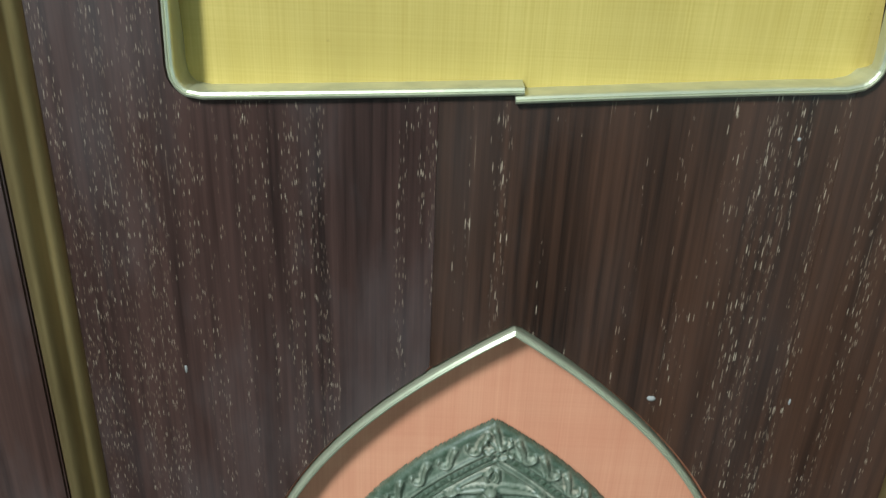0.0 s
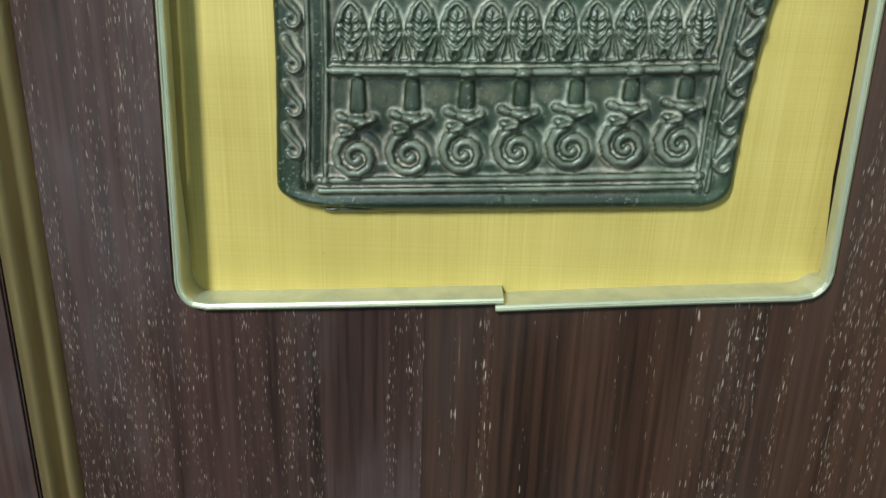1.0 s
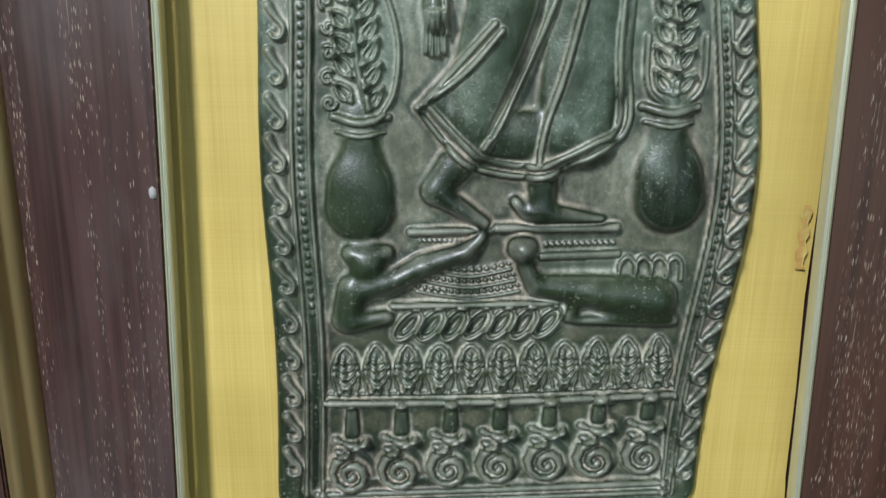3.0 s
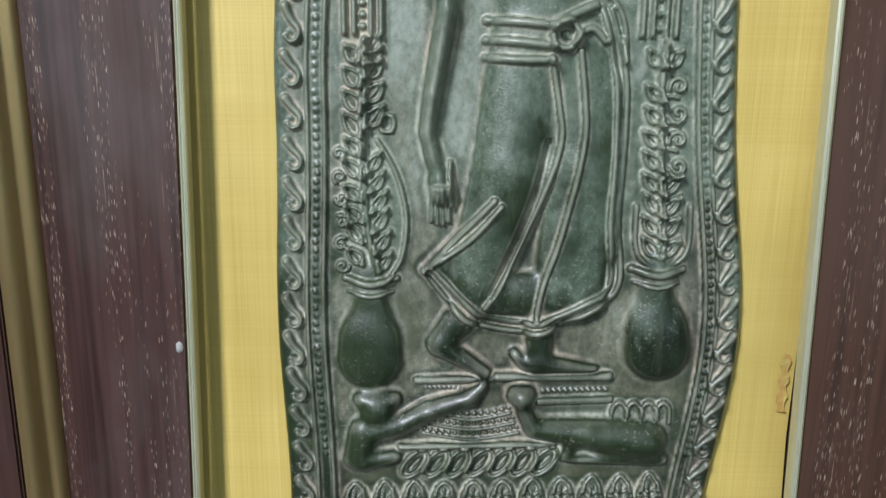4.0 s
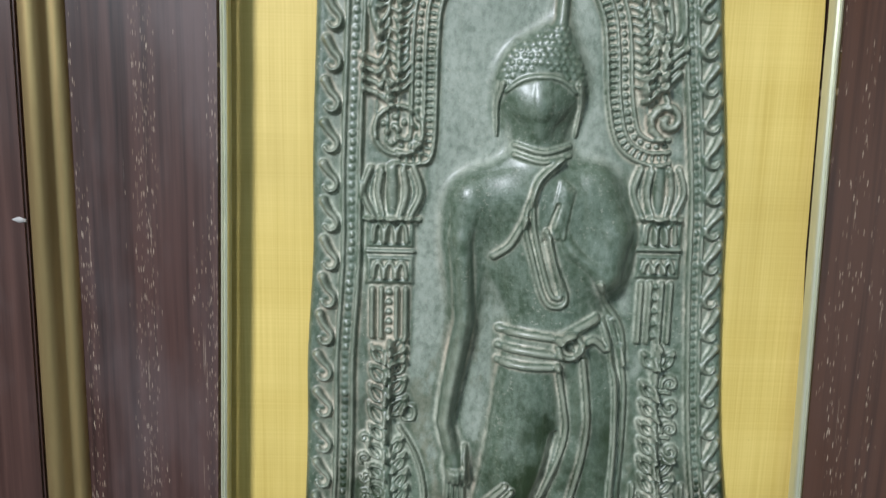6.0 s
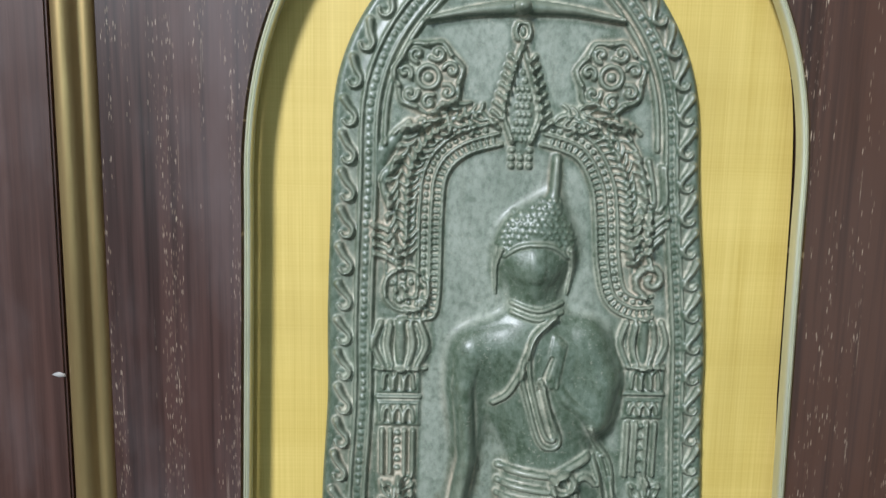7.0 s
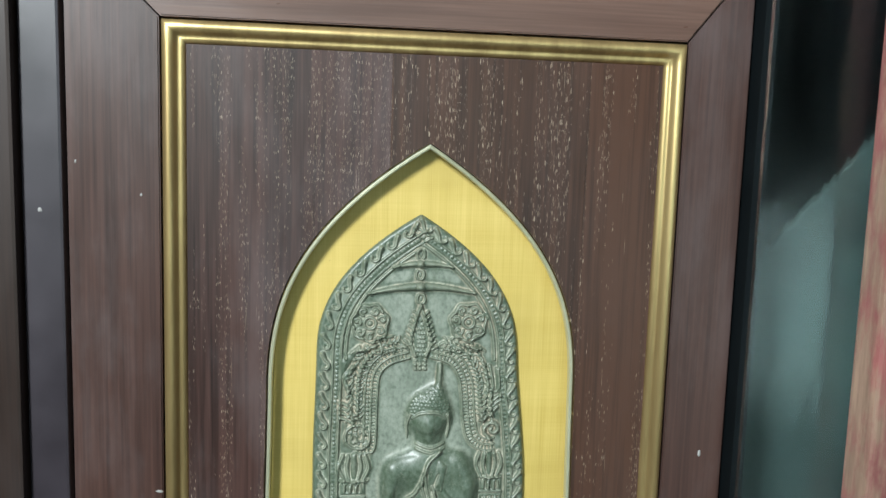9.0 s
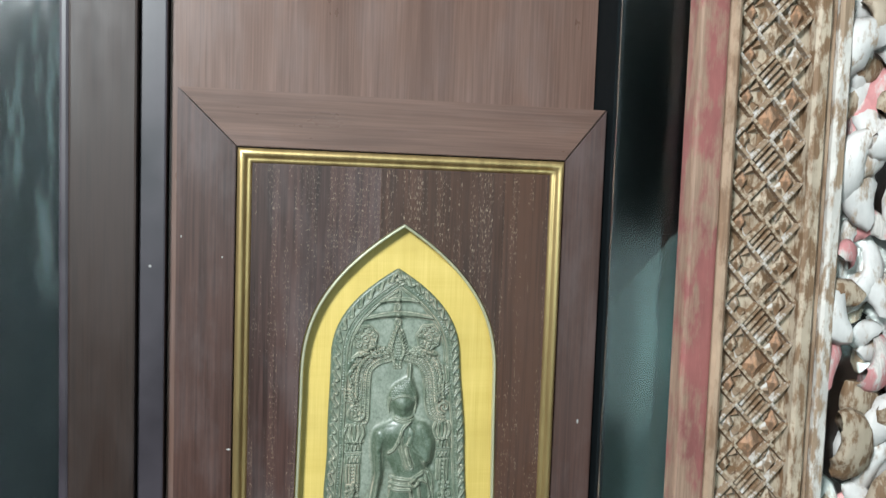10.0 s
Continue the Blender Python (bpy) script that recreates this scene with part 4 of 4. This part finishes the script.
def walker_lines(r):
    """Hems, folds, belt, sash and fingers."""
    for k in (0, 1):
        r.cord([(-26 + 3 * k, 170.5 + 0.5 * k), (-14 + 3 * k, 156 + 3 * k), (-4, 150.6 + 3.4 * k), (13.5, 149.4 + 3.4 * k), (31 - 2 * k, 157 + 3 * k), (40.5 - 3 * k, 166),
                (39 - 3 * k, 188), (39.6 - 3 * k, 215), (38.6 - 3.4 * k, 236), (33 - 3 * k, 256)], 1.3, 1.7)
        r.cord([(-26, 170.5), (-14 + 2 * k, 183.4 - 2.6 * k), (-3 + 2.2 * k, 195.6 - 2 * k)], 1.1, 1.7)
    r.cord([(13.9, 241), (17, 226), (17.9, 213), (11.4, 191), (2.5, 171), (-4.8, 158)], 1.15, 1.7)
    r.cord([(22.9, 243), (25, 228), (25.3, 213), (19.4, 183), (14, 165), (12.4, 154)], 1.15, 1.7)
    r.cord([(14.4, 214), (8.5, 191), (-3, 163)], 1.6, -1.6)
    for z, dz in ((252, -1.6), (246, -1.8), (240.6, -0.6)):
        r.cord([(-6.5, z), (4, z - 0.6), (14, z + dz)], 1.5, 1.8)
    r.cord([(14, 250.4), (20, 253.6), (27.5, 257)], 1.7, 2.2)
    r.cord([(20, 246), (26, 249.6), (31, 246)], 1.4, 1.7)
    r.ring(17.8, 247.6, 4.0, 1.3, 2.3)
    r.blob(17.8, 247.6, 2.0, 2.0, 2.0, how="add")
    for k in range(4):
        r.cord([(-23.1 + 1.7 * k, 199), (-23.4 + 1.9 * k, 187.4 - 1.2 * math.sin(k * 1.05))], 0.95, 2.2)
        r.cord([(8.0 + 1.8 * k, 286), (10.4 + 1.5 * k, 295), (12.6 + 1.3 * k, 305.0 - 1.0 * k)], 0.9, 0.6)
    r.cord([(-17.4, 207), (-16.6, 193)], 1.0, 2.6)
    r.cord([(7.6, 284.5), (9.4, 291), (11.4, 297)], 0.8, -1.2)
    for w in (0.0, 2.6):
        r.cord([(12.6 - w * 0.2, 312), (5 - w * 0.4, 304.4), (0.6 + w, 292), (3.4 + w, 279), (8.0 + w * 0.7, 264.6 + w), (12.6, 261.6 + w * 1.2), (15.8 - w * 0.8, 265 + w * 0.7),
                (11 - w * 0.2, 278), (8.0, 288)], 1.0, 1.4)
    r.cord([(0.6, 292), (-4, 283), (-9.5, 278.5)], 1.2, 1.6)
    r.cord([(27, 270), (31, 262), (36.8, 253), (38.6, 240)], 1.2, 1.8)
    r.cord([(-28, 130.2), (-2, 131.2)], 1.6, 2.6, how="max").cord([(0, 131.9), (39, 132.6)], 1.8, 3.0, how="max")
    for z in (315.4, 312.2):
        r.cord([(-3.6, z + 1.4), (6, z - 1.0), (15.4, z + 1.4)], 1.0, 1.1)
    r.cord([(-7.4, 334.5), (-2, 338.2), (5, 339.4), (11.4, 338.2), (16.2, 334.5)], 0.9, 0.8)
    r.limb((5.0, 337), (4.8, 328), 3.2, 3.6, 0.5, 0.9, how="add")
    r.cord([(-8.4, 337), (-10.0, 330), (-9.6, 320)], 1.1, 1.9, taper=True).cord([(17.4, 337), (18.4, 330), (17.2, 320)], 1.1, 1.9, taper=True)
    # rows of small curls over the cap, above the smooth oval
    rng = random.Random(5)
    for row in range(9):
        z = 337.0 + 2.3 * row
        for k in range(-7, 8):
            x = 5.2 + 2.35 * (k + 0.5 * (row % 2)) + 0.25 * max(0, row - 4)
            cap = ((x - 4.8) / 15.0) ** 2 + ((z - 338.5) / 15.0) ** 2 < 1 or abs(x - 9.0) < 5.5 - 0.5 * max(0, row - 6)
            if cap and ((x - 4.4) / 12.6) ** 2 + ((z - 329.0) / 12.8) ** 2 > 1:
                r.blob(x + rng.uniform(-0.3, 0.3), z + rng.uniform(-0.3, 0.3), 0.85, 0.85, 0.55, how="add")


def blurred(h, step, radius):
    """Evens a height map out over about that many millimetres."""
    for _ in range(max(1, int(round(2.5 * (radius / step) ** 2)))):
        p = np.pad(h, 1, mode="edge")
        h = 0.2 * (h + p[:-2, 1:-1] + p[2:, 1:-1] + p[1:-1, :-2] + p[1:-1, 2:])
    return h


def plaque_mesh(step):
    r = Relief(step)
    x, z = r.x[None, :], r.z[:, None]
    half, mid = plaque_half(r.z), plaque_mid(r.z)
    slope = np.gradient(half, r.z)
    d = (half[:, None] - np.abs(x - mid[:, None])) / np.sqrt(1 + slope ** 2)[:, None]
    foot = z - (25.0 + 0.040 * x)
    corner = 9.0 - np.hypot(np.clip(9.0 - d, 0, None), np.clip(9.0 - foot, 0, None))
    d = np.where((d < 9) & (foot < 9), corner, np.minimum(d, foot))
    left = x < mid[:, None]
    band = np.where(left, 16.8, 13.2)
    r.h += 1.3 * (1 - smooth01(band - 0.6, band + 1.0, d))
    r.h -= 0.9 * np.exp(-((d - np.where(left, 6.8, 5.8)) / 2.8) ** 2)
    for build in (border, lower_band, foliage, pillars, arch):
        build(r)
    # the large forms rise softly out of the sheet
    mass = Relief(step)
    for build in (vases, attendants, walker_masses):
        build(mass)
    mass.h = mass.h.clip(0)
    mass.h = np.maximum(0.80 * blurred(mass.h, step, 1.3), (0.40 + 0.44 * smooth01(225, 275, z)) * blurred(mass.h, step, 4.2))
    rise = smooth01(0.3, 3.2, mass.h)
    r.h = r.h * (1 - rise) + np.maximum(mass.h, r.h * 0.3) * rise + 0.0
    vase_lines(r)
    walker_lines(r)
    # soften the casting a little
    for _ in range(max(1, int(round(0.30 / step)))):
        p = np.pad(r.h, 1, mode="edge")
        r.h = 0.4 * r.h + 0.1 * (p[:-2, 1:-1] + p[2:, 1:-1] + p[1:-1, :-2] + p[1:-1, 2:]) + 0.05 * (p[:-2, :-2] + p[2:, 2:] + p[:-2, 2:] + p[2:, :-2])
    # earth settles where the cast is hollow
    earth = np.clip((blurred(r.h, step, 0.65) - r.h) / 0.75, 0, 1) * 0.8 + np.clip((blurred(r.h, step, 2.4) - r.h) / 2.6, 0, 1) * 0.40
    # the open ground lies low and plain; the crests of the thin lines stand over it
    wide = blurred(r.h, step, 1.4)
    busy = blurred(np.abs(r.h - wide), step, 1.8)
    ground = (1 - smooth01(0.7, 3.6, mass.h)) * (1 - smooth01(0.10, 0.42, busy)) * smooth01(band + 0.5, band + 2.5, d)
    crest = np.clip((r.h - blurred(r.h, step, 0.9)) / 0.5, 0, 1)
    # rolled edge, and the sheet's own slow warp
    edge = np.clip(d / 3.2, 0, 1)
    y = 5.2 - r.h + 3.6 * (1 - np.sqrt(np.clip(1 - (1 - edge) ** 2, 0, 1)))
    y += 0.6 * smooth01(330, 460, z) + 0.9 * np.sin(z / 31.0) * np.where(left, 0.4, 1.0) * np.abs(x / 80) ** 2
    keep = (d > -0.9 * step) & (half[:, None] > 0.2)
    index = np.full(keep.shape, -1)
    # draw the outermost vertices on to the outline
    cx = np.clip(x, (mid - half)[:, None], (mid + half)[:, None]) + 0 * z
    solid = keep[:-1, :-1] & keep[1:, :-1] & keep[:-1, 1:] & keep[1:, 1:]
    used = np.zeros(keep.shape, bool)
    for a in (slice(None, -1), slice(1, None)):
        for b in (slice(None, -1), slice(1, None)):
            used[a, b] |= solid
    index[used] = np.arange(used.sum())
    verts = np.stack([cx[used] / 1000, y[used] / 1000, np.broadcast_to(z, keep.shape)[used] / 1000], -1)
    faces = np.stack([index[:-1, :-1][solid], index[:-1, 1:][solid], index[1:, 1:][solid], index[1:, :-1][solid]], -1)
    me = bpy.data.meshes.new("plaque")
    me.vertices.add(len(verts))
    me.vertices.foreach_set("co", verts.ravel())
    me.loops.add(faces.size)
    me.loops.foreach_set("vertex_index", faces.ravel().astype(np.int32))
    me.polygons.add(len(faces))
    me.polygons.foreach_set("loop_start", np.arange(0, faces.size, 4, dtype=np.int32))
    me.update(calc_edges=True)
    me.polygons.foreach_set("use_smooth", np.ones(len(faces), bool))
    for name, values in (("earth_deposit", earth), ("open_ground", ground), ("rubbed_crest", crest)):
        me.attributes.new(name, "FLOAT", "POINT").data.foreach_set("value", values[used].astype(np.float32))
    me.materials.append(BRONZE)
    me.validate()
    return me


def plaques():
    for foot, x, step, where in ((Z0, 0.0, 0.42, "yellow"), (LOW, 0.0045, 0.5, "salmon-pink")):
        ob = new("relief_plaque", plaque_mesh(step))
        ob.location = (x, 0, foot)
        tagged(ob, "green-patinated cast bronze relief plaque on " + where + " silk", "plaque", "bronze plaques on the panel")


plaques()


# ---- cabinets to either side ----
def display_cabinet(x0, x1, front, stiles, label):
    """A dark wooden case with a glass front; stiles: the widths of the two upright frame members."""
    c = thing("display_cabinet", 0, 0, 0, label, "display cabinet", "display cabinets beside the panel")
    z0, z1 = 0.02, 2.30
    back = front + 0.42
    a, b = x0 + stiles[0], x1 - stiles[1]
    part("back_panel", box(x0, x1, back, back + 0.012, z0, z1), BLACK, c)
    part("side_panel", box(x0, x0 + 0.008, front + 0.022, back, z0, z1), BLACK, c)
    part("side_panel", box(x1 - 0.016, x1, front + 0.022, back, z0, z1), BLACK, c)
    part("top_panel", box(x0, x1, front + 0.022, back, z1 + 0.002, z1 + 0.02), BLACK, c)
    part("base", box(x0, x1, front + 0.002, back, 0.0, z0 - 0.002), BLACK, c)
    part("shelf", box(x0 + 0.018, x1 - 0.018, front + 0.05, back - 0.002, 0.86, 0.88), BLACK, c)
    for u, v in ((x0, a), (b, x1)):
        if v - u > 0.01:
            part("stile", box(u, v, front, front + 0.02, z0, z1, 0.0025), CABINET_WOOD, c)
            bead = (v + 0.0002, v + 0.0098) if u == x0 else (u - 0.0098, u - 0.0002)
            part("glazing_bead", box(*bead, front + 0.004, front + 0.014, z0 + 0.07, z1 - 0.07, 0.003), LACQUER, c)
    part("rail", box(a, b, front + 0.001, front + 0.02, z1 - 0.07, z1, 0.002), CABINET_WOOD, c)
    part("rail", box(a, b, front + 0.001, front + 0.02, z0, z0 + 0.07, 0.002), CABINET_WOOD, c)
    pane = part("pane", box(a + 0.002, b - 0.002, front + 0.0145, front + 0.0185, z0 + 0.071, z1 - 0.071), GLASS, c)
    pane.visible_shadow = False
    return c


left_case = display_cabinet(-1.30, -0.2640, 0.022, (0.063, 0.063), "tall dark wooden display cabinet with a glass front")
part("lacquered_edge", box(-0.2632, -0.2375, 0.030, 0.30, 0.02, 2.30, 0.002), LACQUER, left_case, "glossy black lacquered edge")
right_case = display_cabinet(0.2135, 1.30, -0.0345, (0.0, 0.063), "dark display cabinet with a greenish glass front")
# teal board added to draw the diagonal pool of light behind the glass
TEAL = plain_material("teal_light_pool", (0.026, 0.052, 0.049), 0.8, 0.45, 5.0)
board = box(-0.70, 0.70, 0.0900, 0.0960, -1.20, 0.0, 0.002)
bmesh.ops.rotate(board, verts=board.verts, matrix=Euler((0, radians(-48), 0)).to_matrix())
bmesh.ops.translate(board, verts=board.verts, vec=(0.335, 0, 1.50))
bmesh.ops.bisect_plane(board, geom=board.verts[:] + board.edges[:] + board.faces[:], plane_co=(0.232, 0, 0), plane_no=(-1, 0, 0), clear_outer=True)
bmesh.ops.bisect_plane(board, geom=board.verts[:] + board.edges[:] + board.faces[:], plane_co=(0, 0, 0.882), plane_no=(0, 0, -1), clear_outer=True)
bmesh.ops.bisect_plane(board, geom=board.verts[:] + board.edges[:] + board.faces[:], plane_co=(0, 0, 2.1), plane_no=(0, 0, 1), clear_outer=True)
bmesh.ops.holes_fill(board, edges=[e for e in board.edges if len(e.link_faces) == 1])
part("lining", board, TEAL, right_case, "added teal board shaped like the diagonal pool of light behind the glass")
# first one is an added wall in the rail's sheen-paled brown
tagged(part("wall_recess", box(-0.2360, 0.2120, 0.040, 0.060, 0.0, 2.30), SHEEN_WALL_WOOD), "added brown wooden wall behind the panel, paled like the rail", "wall", kind="structure")
tagged(part("wall_recess", box(-1.30, 1.30, 0.46, 0.48, 2.32, 2.798), CABINET_WOOD), "dark wooden wall above the cabinets", "wall", kind="structure")


# ---- the old carved post ----
PINK_PAINT = paint_material("rubbed_pink_paint", (0.26, 0.088, 0.080), (0.32, 0.205, 0.145), 0.50, 24)
OLD_WOOD = paint_material("weathered_carved_wood", (0.44, 0.36, 0.27), (0.22, 0.13, 0.07), 0.50, 90)
WHITE_WASH = paint_material("flaking_white_paint", (0.56, 0.53, 0.49), (0.33, 0.23, 0.15), 0.50, 70)
LEAF_WHITE = paint_material("white_leaf_paint", (0.62, 0.60, 0.58), (0.40, 0.30, 0.22), 0.60, 60)
ORANGE_WOOD = paint_material("orange_brown_wood", (0.40, 0.22, 0.125), (0.25, 0.15, 0.09), 0.51, 80)
ROSE_PAINT = paint_material("faded_rose_paint", (0.55, 0.24, 0.24), (0.62, 0.58, 0.54), 0.50, 50)


def pyramid(hx, hz, rise, top=0.25):
    """A cut diamond boss with a small flat top, drawn out to the front."""
    bm = bmesh.new()
    low = [bm.verts.new(p) for p in ((-hx, 0, 0), (0, 0, -hz), (hx, 0, 0), (0, 0, hz))]
    high = [bm.verts.new((v.co.x * top, -rise, v.co.z * top)) for v in low]
    for i in range(4):
        j = (i + 1) % 4
        bm.faces.new((low[i], low[j], high[j], high[i]))
    bm.faces.new(high)
    bm.faces.new(low[::-1])
    bmesh.ops.recalc_face_normals(bm, faces=bm.faces)
    return bm


def wedge(hx, hz, rise):
    """A three-cornered chip-carved facet."""
    bm = bmesh.new()
    low = [bm.verts.new(p) for p in ((-hx, 0, -hz), (hx, 0, -hz * 0.2), (-hx * 0.6, 0, hz))]
    tip = bm.verts.new((-hx * 0.25, -rise, 0))
    for i in range(3):
        bm.faces.new((low[i], low[(i + 1) % 3], tip))
    bm.faces.new(low[::-1])
    bmesh.ops.recalc_face_normals(bm, faces=bm.faces)
    return bm


BARE_WOOD = paint_material("bare_tan_wood", (0.36, 0.25, 0.17), (0.25, 0.15, 0.09), 0.52, 45)


def carved_post():
    p = thing("carved_post", 0, 0, 0, "old carved wooden post with worn pink and white paint", "carved post")
    y = -0.05
    z0, z1 = 0.0, 2.45
    part("edge_board", box(0.2865, 0.3190, y, y + 0.026, z0, z1, 0.004), PINK_PAINT, p, "edge board in rubbed pink paint")
    part("bead", sweep([(0.3195, z0), (0.3195, z1)], [(-a, -y + o) for a, o in ((0, -0.02), (0, 0.000), (0.003, 0.004), (0.007, 0.005), (0.0105, 0.003), (0.0135, -0.002), (0.0135, -0.02))]), BARE_WOOD, p, "bare tan wooden bead")
    part("core", box(0.3335, 0.4150, y + 0.012, y + 0.08, z0, z1), OLD_WOOD, p)
    for x, w, o, m in ((0.4155, 0.018, 0.004, OLD_WOOD), (0.4340, 0.010, -0.004, BARE_WOOD), (0.4445, 0.016, 0.001, WHITE_WASH)):
        prof = [(0, -0.05), (0, o - 0.003), (w * 0.2, o), (w * 0.8, o), (w, o - 0.003), (w, -0.05)]
        part("moulding", sweep([(x, z0), (x, z1)], [(-a, -y + q) for a, q in prof]), m, p)
    rng = random.Random(21)
    pitch = 0.043
    first = {}

    def piece(name, make, material, x, z, turn=0.0, depth=0.0118):
        key = (name, material.name)
        if key not in first:
            ob = part(name, make(), material, p)
            first[key] = ob.data
        else:
            ob = new(name, first[key])
            ob.parent = p
        ob.matrix_local = pose(x, y + depth, z, rng.uniform(-3, 3), turn, rng.uniform(-3, 3))
        return ob

    rows = int((z1 - 0.55) / pitch)
    for k in range(rows):
        z = 0.5 + pitch * (k + 0.5)
        boss = rng.choice((OLD_WOOD, ORANGE_WOOD, OLD_WOOD))
        x = 0.374 + rng.uniform(-0.001, 0.001)
        if k % 2 == 0:
            piece("diamond_boss", lambda: pyramid(0.0190, 0.0200, 0.009), boss, x, z)
        else:
            for i in range(4):
                piece("hatched_ridge", lambda: box(-0.013, 0.013, -0.007, 0.0, -0.0016, 0.0016, 0.0008), rng.choice((WHITE_WASH, OLD_WOOD)), x - 0.006 + 0.004 * i, z + 0.008 - 0.0055 * i, -48)
        for s in (-1, 1):
            for up in (-1, 1):
                piece("lattice_ridge", lambda: box(-0.0150, 0.0150, -0.0085, 0.0, -0.0019, 0.0019, 0.0010), rng.choice((WHITE_WASH, WHITE_WASH, OLD_WOOD)), x + s * 0.0108, z + up * 0.0108, 46 * s * up)
                piece("lattice_ridge", lambda: box(-0.0150, 0.0150, -0.0085, 0.0, -0.0019, 0.0019, 0.0010), rng.choice((WHITE_WASH, OLD_WOOD)), x + s * 0.0310, z + up * 0.0108, -46 * s * up)
            piece("small_boss", lambda: pyramid(0.0085, 0.0125, 0.008), rng.choice((ORANGE_WOOD, WHITE_WASH, OLD_WOOD)), x + s * 0.0265, z + pitch / 2)
            for up in (-1, 1):
                piece("chip_facet", lambda: wedge(0.008, 0.0075, 0.007), rng.choice((WHITE_WASH, WHITE_WASH, OLD_WOOD)), x + s * 0.0185, z + up * 0.0125, 90 * (1 - s) + 40 * up)
    # leafy openwork along the far edge
    paints = (LEAF_WHITE, LEAF_WHITE, OLD_WOOD, LEAF_WHITE, ROSE_PAINT, LEAF_WHITE, OLD_WOOD, LEAF_WHITE)
    for k in range(290):
        bm = bmesh.new()
        cx, cz = rng.uniform(0.475, 0.66), rng.uniform(0.9, 2.1)
        a0, turns, r0 = rng.uniform(0, 6.3), rng.choice((-1, 1)) * rng.uniform(1.6, 3.6), rng.uniform(0.018, 0.042)
        tilt, rad, last = rng.uniform(-0.02, 0.02), rng.uniform(0.008, 0.017), None
        for j in range(9):
            f = j / 8
            a, q = a0 + turns * f, r0 * (1 - 0.6 * f)
            c = Vector((cx + q * math.cos(a), y + 0.02 + tilt + 0.02 * f, cz + 1.5 * q * math.sin(a)))
            w = rad * (0.35 + 1.3 * math.sin(math.pi * min(1, f * 0.9 + 0.1)))
            n = Vector((math.cos(a), 0, math.sin(a)))
            ring = [bm.verts.new(c + n * w * math.cos(b) + Vector((0, -1, 0)) * w * 0.55 * math.sin(b)) for b in (0, 0.8, 1.57, 2.35, 3.14, 4.71)]
            if last:
                for i in range(6):
                    bm.faces.new((last[i], last[(i + 1) % 6], ring[(i + 1) % 6], ring[i]))
            last = ring
        bmesh.ops.recalc_face_normals(bm, faces=bm.faces)
        part("carved_leaf", bm, paints[k % 8], p, smooth=True)
    # dark sheet standing in for the shaded holes of the openwork
    part("back_board", box(0.4615, 0.70, y + 0.055, y + 0.075, z0, z1), CABINET_WOOD, p, "dark board put in for the shade between the carved leaves")
    return p


carved_post()


# ---- small marks of wear ----
PUTTY = plain_material("white_putty", (0.30, 0.29, 0.28), 0.7, 0.15, 300)
RUST = paint_material("brown_stained_silk", (0.42, 0.24, 0.06), (0.50, 0.38, 0.10), 0.55, 200)


def paint_spot(x, y, z, w, h, rise, label):
    """A dried splash, lumpy and thicker in the middle."""
    bm = bmesh.new()
    rng = random.Random(int(1e5 * (x + z)))
    mid = bm.verts.new((0, -rise, 0))
    ring = [bm.verts.new((w * math.cos(k * 0.785) * rng.uniform(0.7, 1.1), -rise * 0.7, h * math.sin(k * 0.785) * rng.uniform(0.7, 1.1))) for k in range(8)]
    low = [bm.verts.new((v.co.x * 1.25, 0.0004, v.co.z * 1.25)) for v in ring]
    for k in range(8):
        j = (k + 1) % 8
        bm.faces.new((mid, ring[k], ring[j]))
        bm.faces.new((ring[k], low[k], low[j], ring[j]))
    bmesh.ops.recalc_face_normals(bm, faces=bm.faces)
    ob = part("paint_spot", bm, PUTTY, None, smooth=True)
    ob.location = (x, y, z)
    tagged(ob, label, "paint spot", "dried paint spots")


for x, y, z, w, h, rise in ((-0.1095, -0.0002, 1.1430, 0.0013, 0.0022, 0.0006), (-0.1154, 0, 0.8871, 0.0005, 0.0017, 0.0004), (0.1080, 0, 0.884, 0.0004, 0.0013, 0.0004),
                            (0.1940, -0.003, 1.3100, 0.0011, 0.0024, 0.0005), (-0.2520, 0.0300, 1.4666, 0.0016, 0.0016, 0.0004), (-0.1790, -0.003, 1.4800, 0.0007, 0.0010, 0.0003),
                            (0.0892, 0, 0.9833, 0.0007, 0.0006, 0.0002), (-0.2176, -0.003, 1.4996, 0.0006, 0.0012, 0.0003), (0.0570, 0, 0.8830, 0.0015, 0.0010, 0.0010),
                            (-0.1700, -0.003, 1.2880, 0.0024, 0.0009, 0.0003)):
    paint_spot(x, y, z, w, h, rise, "dried white paint spot on dark wood")

patch = bmesh.new()
cols = [[patch.verts.new((0.1010 + 0.0014 * k + 0.0006 * math.sin(j * 1.9 + k), SILK_Y - 0.0009 - 0.0003 * k, 1.118 + 0.0020 * j)) for k in range(3)] for j in range(12)]
for a, b in zip(cols, cols[1:]):
    for k in range(2):
        patch.faces.new((a[k], a[k + 1], b[k + 1], b[k]))
tagged(part("torn_silk_strip", patch, RUST), "torn brown-stained strip of silk at the niche edge", "silk scrap")
